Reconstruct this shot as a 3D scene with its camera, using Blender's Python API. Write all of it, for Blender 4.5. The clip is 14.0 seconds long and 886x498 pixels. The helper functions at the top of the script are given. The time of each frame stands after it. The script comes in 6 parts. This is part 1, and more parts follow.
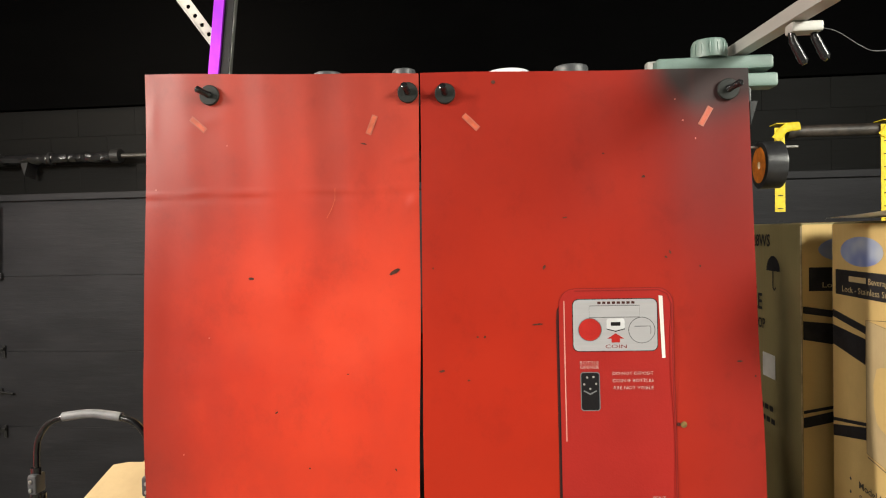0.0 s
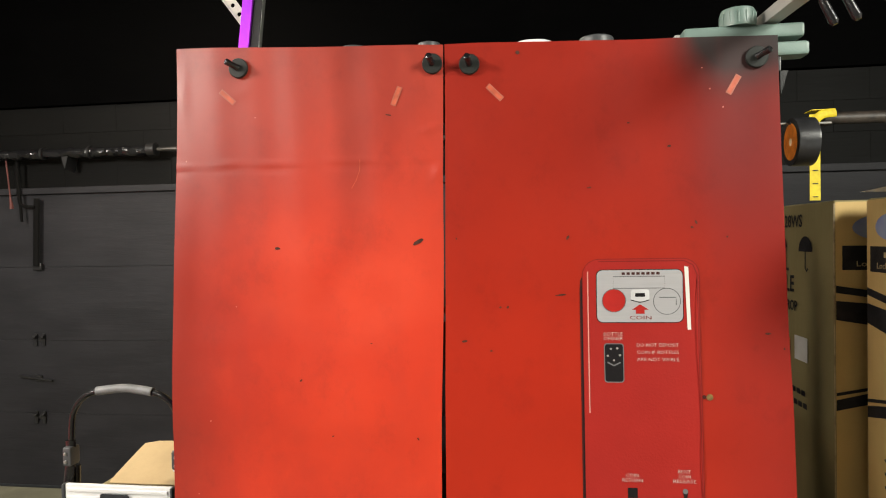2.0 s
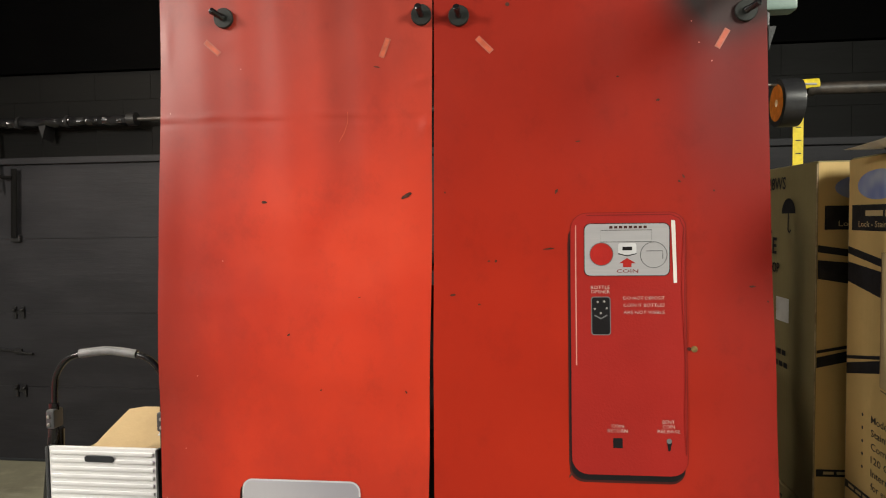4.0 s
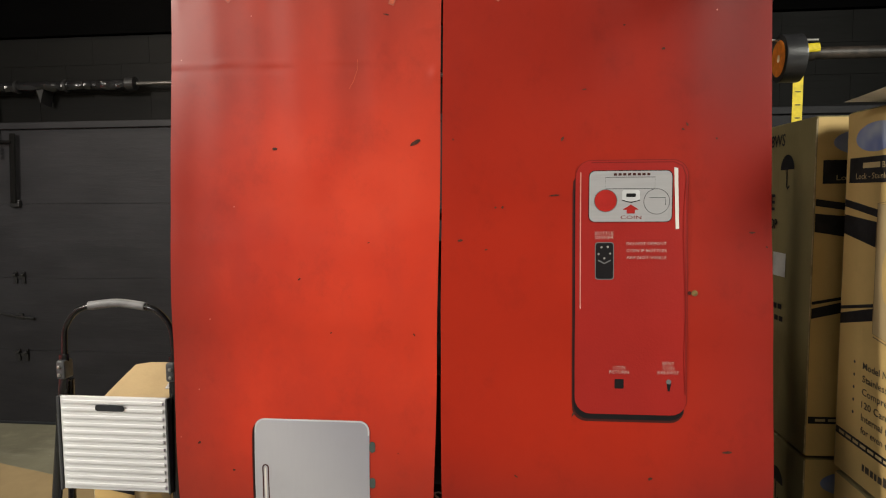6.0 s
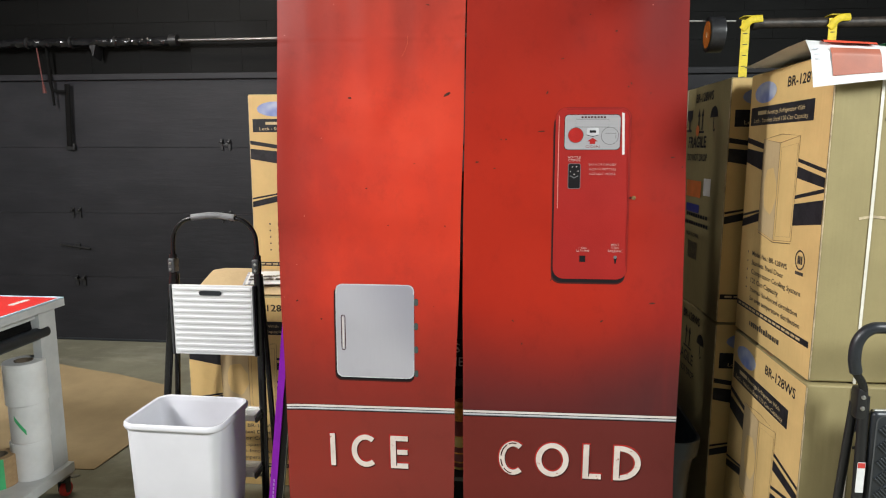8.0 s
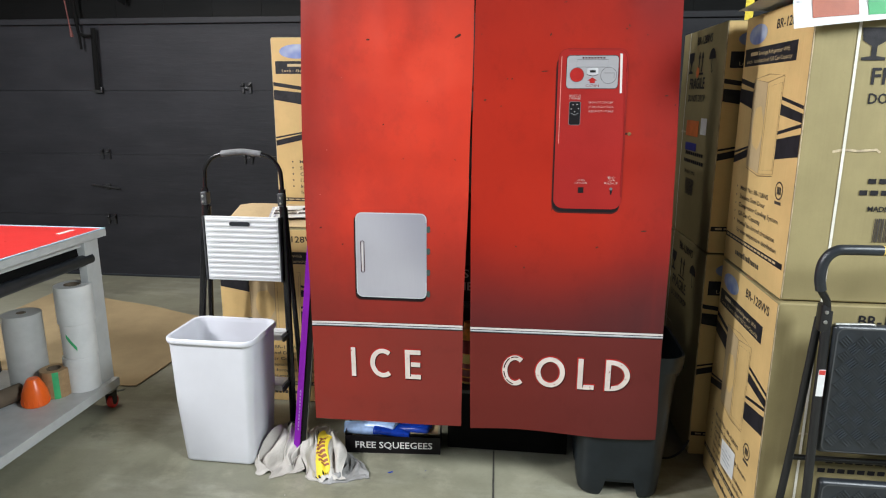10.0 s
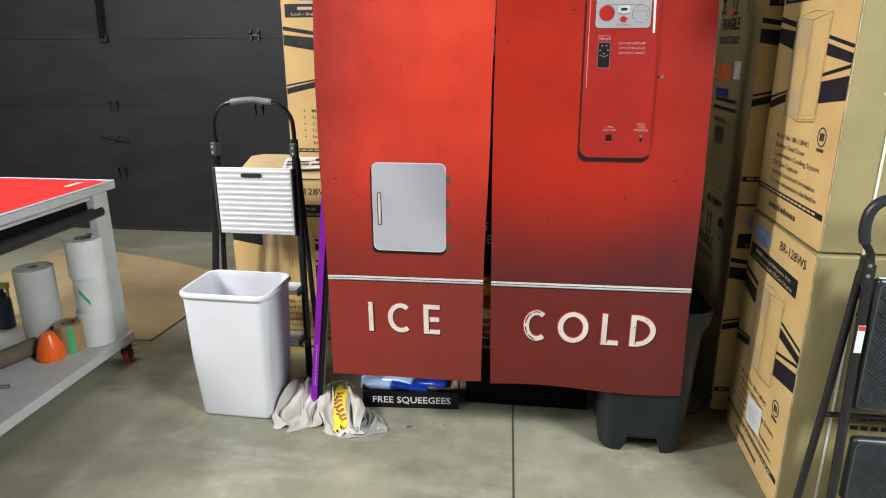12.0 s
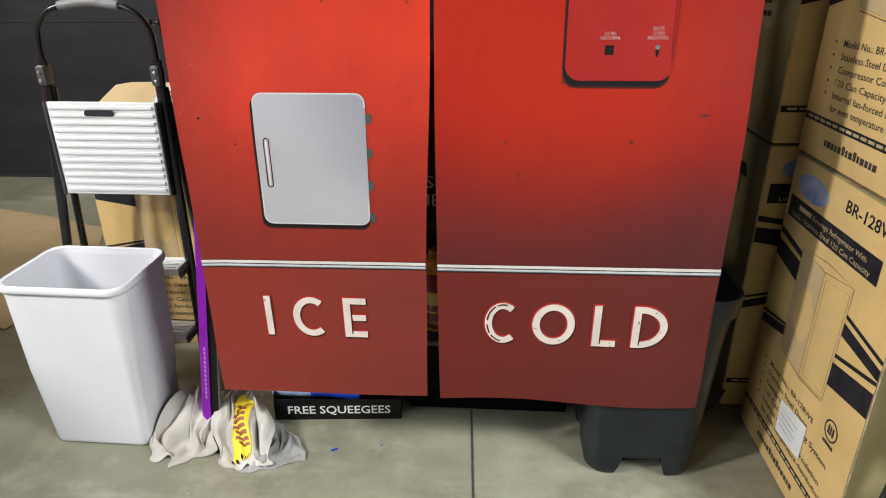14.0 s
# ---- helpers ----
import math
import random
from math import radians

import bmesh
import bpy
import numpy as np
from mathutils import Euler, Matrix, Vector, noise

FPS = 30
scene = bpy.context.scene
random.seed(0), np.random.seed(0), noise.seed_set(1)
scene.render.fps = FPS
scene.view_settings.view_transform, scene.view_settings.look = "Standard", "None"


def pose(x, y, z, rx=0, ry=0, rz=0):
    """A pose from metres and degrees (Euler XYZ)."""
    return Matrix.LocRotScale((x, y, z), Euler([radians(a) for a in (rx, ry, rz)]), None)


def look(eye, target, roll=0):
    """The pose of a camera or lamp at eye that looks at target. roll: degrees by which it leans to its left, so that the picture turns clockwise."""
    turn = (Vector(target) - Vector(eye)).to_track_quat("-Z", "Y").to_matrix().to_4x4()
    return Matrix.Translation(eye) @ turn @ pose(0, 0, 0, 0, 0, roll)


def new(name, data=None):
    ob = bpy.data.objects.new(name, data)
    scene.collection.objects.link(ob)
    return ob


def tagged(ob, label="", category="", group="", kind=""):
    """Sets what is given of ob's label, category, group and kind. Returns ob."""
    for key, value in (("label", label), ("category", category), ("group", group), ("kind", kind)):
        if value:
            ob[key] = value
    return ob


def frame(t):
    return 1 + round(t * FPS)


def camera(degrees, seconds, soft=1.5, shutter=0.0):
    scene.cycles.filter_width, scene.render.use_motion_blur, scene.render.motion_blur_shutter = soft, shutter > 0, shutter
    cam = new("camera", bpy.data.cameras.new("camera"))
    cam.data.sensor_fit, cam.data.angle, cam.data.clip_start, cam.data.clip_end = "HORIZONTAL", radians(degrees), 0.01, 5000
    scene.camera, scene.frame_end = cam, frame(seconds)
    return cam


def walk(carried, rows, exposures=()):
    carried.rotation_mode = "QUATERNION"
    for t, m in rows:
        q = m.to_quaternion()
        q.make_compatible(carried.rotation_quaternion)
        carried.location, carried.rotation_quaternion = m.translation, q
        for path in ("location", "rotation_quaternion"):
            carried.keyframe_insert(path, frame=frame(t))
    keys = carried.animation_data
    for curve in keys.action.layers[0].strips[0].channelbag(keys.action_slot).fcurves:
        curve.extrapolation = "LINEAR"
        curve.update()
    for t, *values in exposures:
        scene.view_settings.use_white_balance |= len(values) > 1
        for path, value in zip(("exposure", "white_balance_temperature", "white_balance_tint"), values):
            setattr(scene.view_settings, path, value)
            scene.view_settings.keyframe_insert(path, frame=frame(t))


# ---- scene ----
cam = camera(68.6, 14.0, soft=1.1)
PATH = [
    (0, (0.036, 0.051, 1.795), (-0.155, 2.041, 1.744), -1.3),
    (0.5, (0.037, 0.054, 1.788), (-0.207, 2.038, 1.746), -1.1),
    (1, (0.046, 0.057, 1.772), (-0.222, 2.039, 1.731), -1.0),
    (1.5, (0.045, 0.049, 1.745), (-0.231, 2.029, 1.707), -1.1),
    (2, (0.049, 0.046, 1.724), (-0.233, 2.026, 1.687), -1.0),
    (2.5, (0.051, 0.038, 1.703), (-0.21, 2.021, 1.666), -0.9),
    (3, (0.043, 0.035, 1.686), (-0.192, 2.021, 1.649), -0.8),
    (3.2, (0.041, 0.036, 1.684), (-0.191, 2.022, 1.637), -0.8),
    (5.5, (0.026, 0.058, 1.612), (-0.21, 2.039, 1.461), -0.6),
    (6, (0.015, 0.007, 1.602), (-0.203, 1.988, 1.437), -0.4),
    (6.5, (0.02, -0.084, 1.598), (-0.165, 1.899, 1.422), -0.2),
    (7, (0.041, -0.276, 1.572), (-0.147, 1.705, 1.367), -0.2),
    (7.5, (0.032, -0.45, 1.566), (-0.158, 1.525, 1.309), -0.1),
    (8, (-0.002, -0.678, 1.543), (-0.198, 1.29, 1.241), -0.0),
    (8.5, (0.015, -0.789, 1.554), (-0.179, 1.169, 1.192), -0.1),
    (9, (0.058, -0.891, 1.541), (-0.14, 1.06, 1.146), -0.0),
    (11.3, (0.002, -0.88, 1.499), (-0.285, 1.026, 0.965), -0.1),
    (11.5, (0.0, -0.861, 1.498), (-0.278, 1.043, 0.952), -0.1),
    (12, (-0.005, -0.813, 1.485), (-0.271, 1.079, 0.894), -0.2),
    (12.5, (-0.023, -0.766, 1.476), (-0.257, 1.12, 0.854), -0.2),
    (13, (-0.023, -0.623, 1.429), (-0.203, 1.261, 0.78), -0.2),
    (13.5, (-0.007, -0.298, 1.392), (-0.133, 1.565, 0.677), -0.3),
    (14, (-0.02, -0.092, 1.37), (-0.151, 1.737, 0.571), -0.3),
]
walk(cam, [(t, look(eye, target, roll)) for t, eye, target, roll in PATH],
     ((0.0, 0.12, 6900, 10), (1.0, 0.08, 6900, 10), (3.0, -0.08, 6900, 10), (5.5, -0.45, 6900, 10), (6.5, -0.36, 6800, 10), (7.0, -0.20, 6650, 10), (7.5, -0.13, 6500, 10), (8.5, -0.16, 5850, 10), (9.0, -0.15, 5800, 10), (11.5, -0.04, 6000, 10), (14.0, -0.03, 6150, 10)))

# ---- light ----
world = bpy.data.worlds.new("room_air")
world.use_nodes = True
world.node_tree.nodes["Background"].inputs[0].default_value = (0.8, 0.9, 1.0, 1)
world.node_tree.nodes["Background"].inputs[1].default_value = 0.006
scene.world = world


def unseen_lamp(x, y, z, sx, sy, watts, colour, aim=None):
    """An unseen area lamp near the ceiling, added to light the room; no fixture."""
    data = bpy.data.lights.new("unseen_lamp", "AREA")
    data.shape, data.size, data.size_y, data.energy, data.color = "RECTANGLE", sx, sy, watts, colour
    ob = new("unseen_lamp", data)
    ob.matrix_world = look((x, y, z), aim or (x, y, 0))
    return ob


unseen_lamp(-3.9, -0.8, 3.45, 0.3, 1.2, 340, (1.0, 0.95, 0.87), (-0.6, 0.9, 0.5))
# Added fill from the left; no source is known here.
unseen_lamp(-3.3, -2.3, 3.45, 0.9, 0.3, 80, (1.0, 0.98, 0.95), (-0.2, 0.4, 0.3))
unseen_lamp(2.9, -0.9, 3.40, 1.0, 1.8, 350, (0.97, 0.99, 0.92), (0.9, 0.9, 0.0))
unseen_lamp(-2.95, 1.2, 3.60, 0.3, 0.9, 45, (0.98, 0.98, 0.97))
# Added, unseen: brightens and warms the rear cartons and the door.
unseen_lamp(-2.2, 2.9, 3.60, 0.9, 0.3, 40, (1.0, 0.86, 0.68))


# ---- materials ----
class Net:
    """Short notation for a node tree."""

    def __init__(self, name):
        self.mat = bpy.data.materials.new(name)
        self.mat.use_nodes = True
        self.nt = self.mat.node_tree
        self.bsdf = self.nt.nodes["Principled BSDF"]
        self.co = self.node("ShaderNodeTexCoord").outputs["Object"]

    def node(self, kind):
        return self.nt.nodes.new(kind)

    def put(self, socket, value):
        if hasattr(value, "is_linked"):
            self.nt.links.new(value, socket)
        elif isinstance(value, tuple) and len(value) == 3 and socket.type == "RGBA":
            socket.default_value = (*value, 1)
        else:
            socket.default_value = value

    def math(self, op, a, b=0.0, clamp=False):
        n = self.node("ShaderNodeMath")
        n.operation = op
        n.use_clamp = clamp
        self.put(n.inputs[0], a)
        self.put(n.inputs[1], b)
        return n.outputs[0]

    def noise(self, scale, detail=4.0, rough=0.55, stretch=(1, 1, 1), shift=(0, 0, 0)):
        m = self.node("ShaderNodeMapping")
        self.put(m.inputs["Vector"], self.co)
        m.inputs["Scale"].default_value = stretch
        m.inputs["Location"].default_value = shift
        n = self.node("ShaderNodeTexNoise")
        self.put(n.inputs["Vector"], m.outputs[0])
        n.inputs["Scale"].default_value, n.inputs["Detail"].default_value, n.inputs["Roughness"].default_value = scale, detail, rough
        return n.outputs["Fac"]

    def step(self, value, lo, hi, smooth=True):
        """0 below lo, 1 above hi."""
        n = self.node("ShaderNodeMapRange")
        n.interpolation_type = "SMOOTHSTEP" if smooth else "LINEAR"
        self.put(n.inputs["Value"], value)
        n.inputs["From Min"].default_value, n.inputs["From Max"].default_value = lo, hi
        return n.outputs["Result"]

    def mix(self, fac, a, b, blend="MIX"):
        n = self.node("ShaderNodeMix")
        n.data_type, n.blend_type = "RGBA", blend
        self.put(n.inputs[0], fac)
        self.put(n.inputs[6], a)
        self.put(n.inputs[7], b)
        return n.outputs[2]

    def xyz(self):
        n = self.node("ShaderNodeSeparateXYZ")
        self.put(n.inputs[0], self.co)
        return n.outputs

    def blob(self, x, z, rx, rz, soft=1.0):
        """1 at (x, z), falling to 0 on the ellipse with radii rx, rz."""
        c = self.xyz()
        u = self.math("DIVIDE", self.math("SUBTRACT", c[0], x), rx)
        v = self.math("DIVIDE", self.math("SUBTRACT", c[2], z), rz)
        r = self.math("SQRT", self.math("ADD", self.math("MULTIPLY", u, u), self.math("MULTIPLY", v, v)))
        return self.step(self.math("SUBTRACT", 1.0, r), 0.0, soft)

    def out(self, colour, rough=0.6, metal=0.0, bump=None, depth=0.002, spec=0.5):
        self.put(self.bsdf.inputs["Base Color"], colour)
        self.put(self.bsdf.inputs["Roughness"], rough)
        self.put(self.bsdf.inputs["Metallic"], metal)
        self.bsdf.inputs["Specular IOR Level"].default_value = spec
        if bump is not None:
            b = self.node("ShaderNodeBump")
            b.inputs["Distance"].default_value = depth
            b.inputs["Strength"].default_value = 0.7
            self.put(b.inputs["Height"], bump)
            self.put(self.bsdf.inputs["Normal"], b.outputs[0])
        return self.mat


def plain(name, colour, rough=0.5, metal=0.0, vary=0.12, scale=14, grain=220, depth=0.0004, spec=0.5):
    """A surface of one colour with soft mottling and fine grain."""
    n = Net(name)
    dark = tuple(c * (1 - vary) for c in colour)
    light = tuple(min(1, c * (1 + vary)) for c in colour)
    tone = n.mix(n.step(n.noise(scale), 0.3, 0.7), dark, light)
    r = n.math("ADD", rough - 0.06, n.math("MULTIPLY", n.noise(scale * 3, 3), 0.12))
    return n.out(tone, r, metal, n.noise(grain, 2), depth, spec)


def banner_print(name, side):
    """Printed red vinyl: the photograph of an old drinks machine."""
    n = Net(name)
    x, y, z = n.xyz()
    cloud = n.noise(3.2, 6, 0.6, (1, 1, 0.7))
    fine = n.noise(16, 5, 0.6, (1, 1, 0.6), (3, 0, 1))
    streak = n.noise(9, 3, 0.5, (1, 1, 0.06), (1, 0, 2))
    red = n.mix(n.step(cloud, 0.35, 0.68), (0.36, 0.019, 0.008), (0.47, 0.028, 0.010))
    red = n.mix(n.math("MULTIPLY", n.step(fine, 0.55, 0.75), 0.25), red, (0.30, 0.020, 0.012))
    smudge = n.noise(2.1, 7, 0.7, (1, 1, 0.8), (5, 0, 9))
    red = n.mix(n.math("MULTIPLY", n.step(smudge, 0.48, 0.66), 0.35), red, (0.24, 0.014, 0.008))
    red = n.mix(n.math("MULTIPLY", n.step(n.noise(7, 6, 0.65, (1, 1, 0.8), (2, 0, 4)), 0.55, 0.75), 0.30), red, (0.58, 0.045, 0.016))
    if side == "left":
        # Brighter red around the middle of the sheet.
        bright_mid = n.blob(-0.33, 1.42, 0.42, 0.75)
        red = n.mix(n.math("MULTIPLY", bright_mid, 0.42), red, (0.60, 0.038, 0.012))
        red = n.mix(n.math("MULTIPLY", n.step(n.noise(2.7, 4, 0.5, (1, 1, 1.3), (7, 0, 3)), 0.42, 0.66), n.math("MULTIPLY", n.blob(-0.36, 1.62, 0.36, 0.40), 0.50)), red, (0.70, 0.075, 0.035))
        # Duller red towards the top, with dark upright streaks.
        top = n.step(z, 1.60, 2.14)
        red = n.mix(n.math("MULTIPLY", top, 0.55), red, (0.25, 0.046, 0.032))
        top_streaks = n.math("MULTIPLY", n.step(n.noise(5.5, 3, 0.5, (1, 1, 0.10), (4, 0, 6)), 0.48, 0.66), n.step(z, 1.55, 1.95))
        red = n.mix(n.math("MULTIPLY", top_streaks, 0.32), red, (0.13, 0.020, 0.016))
        # Darker towards the outer edge.
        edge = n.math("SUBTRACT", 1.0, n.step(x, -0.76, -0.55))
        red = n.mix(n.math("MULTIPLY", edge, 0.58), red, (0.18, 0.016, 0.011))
        # Darker down to the trim.
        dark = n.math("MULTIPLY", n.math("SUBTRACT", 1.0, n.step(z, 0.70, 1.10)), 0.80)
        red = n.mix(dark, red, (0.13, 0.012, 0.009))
        low = (0.215, 0.018, 0.011)
        low2 = (0.170, 0.020, 0.015)
        lowf = n.step(x, -0.7, -0.2)
    else:
        # Slightly brighter red around the middle, over a deeper base.
        bright_mid = n.blob(0.02, 1.35, 0.55, 0.9)
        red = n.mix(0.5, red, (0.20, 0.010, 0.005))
        red = n.mix(n.math("MULTIPLY", bright_mid, 0.45), red, (0.33, 0.016, 0.006))
        # Darker towards the outer edge and the top.
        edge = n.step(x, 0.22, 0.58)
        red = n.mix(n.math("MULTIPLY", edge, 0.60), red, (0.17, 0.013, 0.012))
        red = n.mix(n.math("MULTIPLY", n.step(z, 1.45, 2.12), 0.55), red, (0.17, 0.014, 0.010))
        # Near-black fade in the top outer corner.
        corner_dark = n.math("MULTIPLY", n.blob(0.47, 2.14, 0.20, 0.19, 0.8), 1.6)
        corner_dark = n.math("MULTIPLY", corner_dark, n.math("ADD", 0.55, n.math("MULTIPLY", streak, 0.6)), True)
        red = n.mix(corner_dark, red, (0.022, 0.020, 0.020))
        # Dark red patch below that corner.
        below_corner = n.blob(0.46, 1.92, 0.17, 0.30)
        red = n.mix(n.math("MULTIPLY", below_corner, 0.45), red, (0.075, 0.012, 0.014))
        # Darker down to the trim, most at the outer side.
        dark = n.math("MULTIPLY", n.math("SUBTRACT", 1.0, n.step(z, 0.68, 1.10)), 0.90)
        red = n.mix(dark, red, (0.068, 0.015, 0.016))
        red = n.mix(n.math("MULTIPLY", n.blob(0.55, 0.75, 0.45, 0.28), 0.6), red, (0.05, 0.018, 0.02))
        low = (0.125, 0.018, 0.014)
        low2 = (0.11, 0.019, 0.017)
        lowf = n.step(x, -0.1, 0.5)
    red = n.mix(n.math("MULTIPLY", n.step(streak, 0.55, 0.8), 0.18), red, (0.25, 0.02, 0.015))
    lower = n.math("SUBTRACT", 1.0, n.step(z, 0.675, 0.678))
    red = n.mix(lower, red, n.mix(lowf, low, low2))
    blotch = n.noise(12, 8, 0.72, (1, 1, 0.75), (6, 0, 2))
    red = n.mix(n.math("MULTIPLY", n.step(blotch, 0.50, 0.72), 0.32), red, n.mix(0.55, red, (0.05, 0.004, 0.004)))
    red = n.mix(n.math("MULTIPLY", n.step(n.noise(1.7, 7, 0.68, (1, 1, 0.55), (3, 0, 8)), 0.50, 0.62), 0.30), red, n.mix(0.6, red, (0.11, 0.008, 0.006)))
    rough = n.math("ADD", 0.33, n.math("MULTIPLY", fine, 0.10))
    return n.out(red, rough, 0.0, n.math("ADD", n.math("MULTIPLY", n.noise(40, 3, 0.5, (1, 1, 0.3)), 0.4), n.noise(11, 3, 0.5, (1, 1, 0.25))), 0.0005, 0.50 if side == "left" else 0.22)


def cardboard(name, colour, spec=0.25):
    n = Net(name)
    flute = n.noise(90, 2, 0.4, (1, 1, 0.03))
    blot = n.noise(5, 5, 0.6)
    dark = tuple(c * 0.84 for c in colour)
    c = n.mix(n.step(blot, 0.3, 0.7), dark, colour)
    c = n.mix(n.math("MULTIPLY", n.step(n.noise(240, 2), 0.55, 0.8), 0.25), c, tuple(v * 0.7 for v in colour))
    c = n.mix(n.math("MULTIPLY", flute, 0.12), c, tuple(v * 0.72 for v in colour))
    return n.out(c, 0.62, 0.0, n.math("ADD", flute, n.math("MULTIPLY", blot, 2.0)), 0.0008, spec)


def concrete():
    n = Net("sealed_concrete")
    big = n.noise(1.1, 6, 0.6)
    mid = n.noise(5.5, 7, 0.65, (1, 1, 1), (4, 2, 0))
    fine = n.noise(60, 4, 0.6)
    c = n.mix(n.step(big, 0.32, 0.7), (0.185, 0.180, 0.128), (0.315, 0.306, 0.225))
    c = n.mix(n.math("MULTIPLY", n.step(mid, 0.48, 0.72), 0.55), c, (0.385, 0.362, 0.27))
    c = n.mix(n.math("MULTIPLY", n.step(n.noise(2.6, 8, 0.7, (1, 1, 1), (9, 5, 0)), 0.56, 0.7), 0.6), c, (0.125, 0.12, 0.09))
    c = n.mix(n.math("MULTIPLY", n.step(fine, 0.62, 0.8), 0.35), c, (0.10, 0.095, 0.08))
    c = n.mix(n.step(n.noise(24, 3, 0.5, (1, 1, 1), (2, 8, 0)), 0.735, 0.76), c, (0.42, 0.41, 0.37))
    wipe = n.noise(2.4, 6, 0.65, (0.45, 1.5, 1), (1, 3, 0))
    c = n.mix(n.math("MULTIPLY", n.step(wipe, 0.50, 0.66), 0.50), c, (0.40, 0.39, 0.315))
    c = n.mix(n.math("MULTIPLY", n.step(n.noise(1.5, 8, 0.7, (1, 1, 1), (7, 1, 0)), 0.52, 0.64), 0.45), c, (0.135, 0.125, 0.092))
    c = n.mix(n.math("MULTIPLY", n.step(n.noise(130, 2, 0.5), 0.60, 0.72), 0.22), c, (0.11, 0.105, 0.08))
    r = n.math("ADD", 0.20, n.math("MULTIPLY", mid, 0.26))
    return n.out(c, r, 0.0, n.math("ADD", mid, n.math("MULTIPLY", fine, 0.3)), 0.0012, 0.4)


def black_paint(name, tone=0.014, spec=0.22, blue=1.08):
    n = Net(name)
    n.co = n.node("ShaderNodeNewGeometry").outputs["Position"]
    a = n.noise(2.2, 6, 0.65, (1, 1, 2.5))
    b = n.noise(30, 4, 0.6, (0.15, 1, 1.2))
    c = n.mix(n.step(a, 0.3, 0.75), (tone, tone, tone * blue), (tone * 1.6, tone * 1.6, tone * 1.56 * blue))
    c = n.mix(n.math("MULTIPLY", n.step(b, 0.6, 0.8), 0.2), c, (tone * 3.5, tone * 3.4, tone * 3.4))
    return n.out(c, n.math("ADD", 0.42, n.math("MULTIPLY", a, 0.3)), 0.0, b, 0.003, spec)


def brushed(name, colour, rough=0.35, metal=0.9, stretch=(0.05, 1, 1)):
    n = Net(name)
    g = n.noise(160, 3, 0.6, stretch)
    big = n.noise(6, 3)
    c = n.mix(g, tuple(v * 0.82 for v in colour), colour)
    c = n.mix(n.math("MULTIPLY", n.step(big, 0.4, 0.7), 0.2), c, tuple(v * 0.7 for v in colour))
    return n.out(c, n.math("ADD", rough - 0.05, n.math("MULTIPLY", g, 0.15)), metal, g, 0.0003)


def door_print():
    """The printed picture of a brushed steel door, lighter towards its lower middle."""
    n = Net("printed_steel")
    x, y, z = n.xyz()
    g = n.noise(150, 3, 0.6, (1, 1, 0.08))
    f = n.step(n.math("ADD", n.math("MULTIPLY", x, 1.6), z), 0.2, 0.65)
    c = n.mix(f, (0.36, 0.352, 0.385), (0.235, 0.230, 0.270))
    c = n.mix(n.blob(-0.40, 0.82, 0.20, 0.14), c, (0.37, 0.362, 0.395))
    c = n.mix(n.math("MULTIPLY", n.step(n.noise(7, 5, 0.6), 0.5, 0.75), 0.25), c, (0.26, 0.255, 0.28))
    c = n.mix(n.math("MULTIPLY", g, 0.18), c, (0.25, 0.25, 0.27))
    return n.out(c, 0.42, 0.0, g, 0.0002)


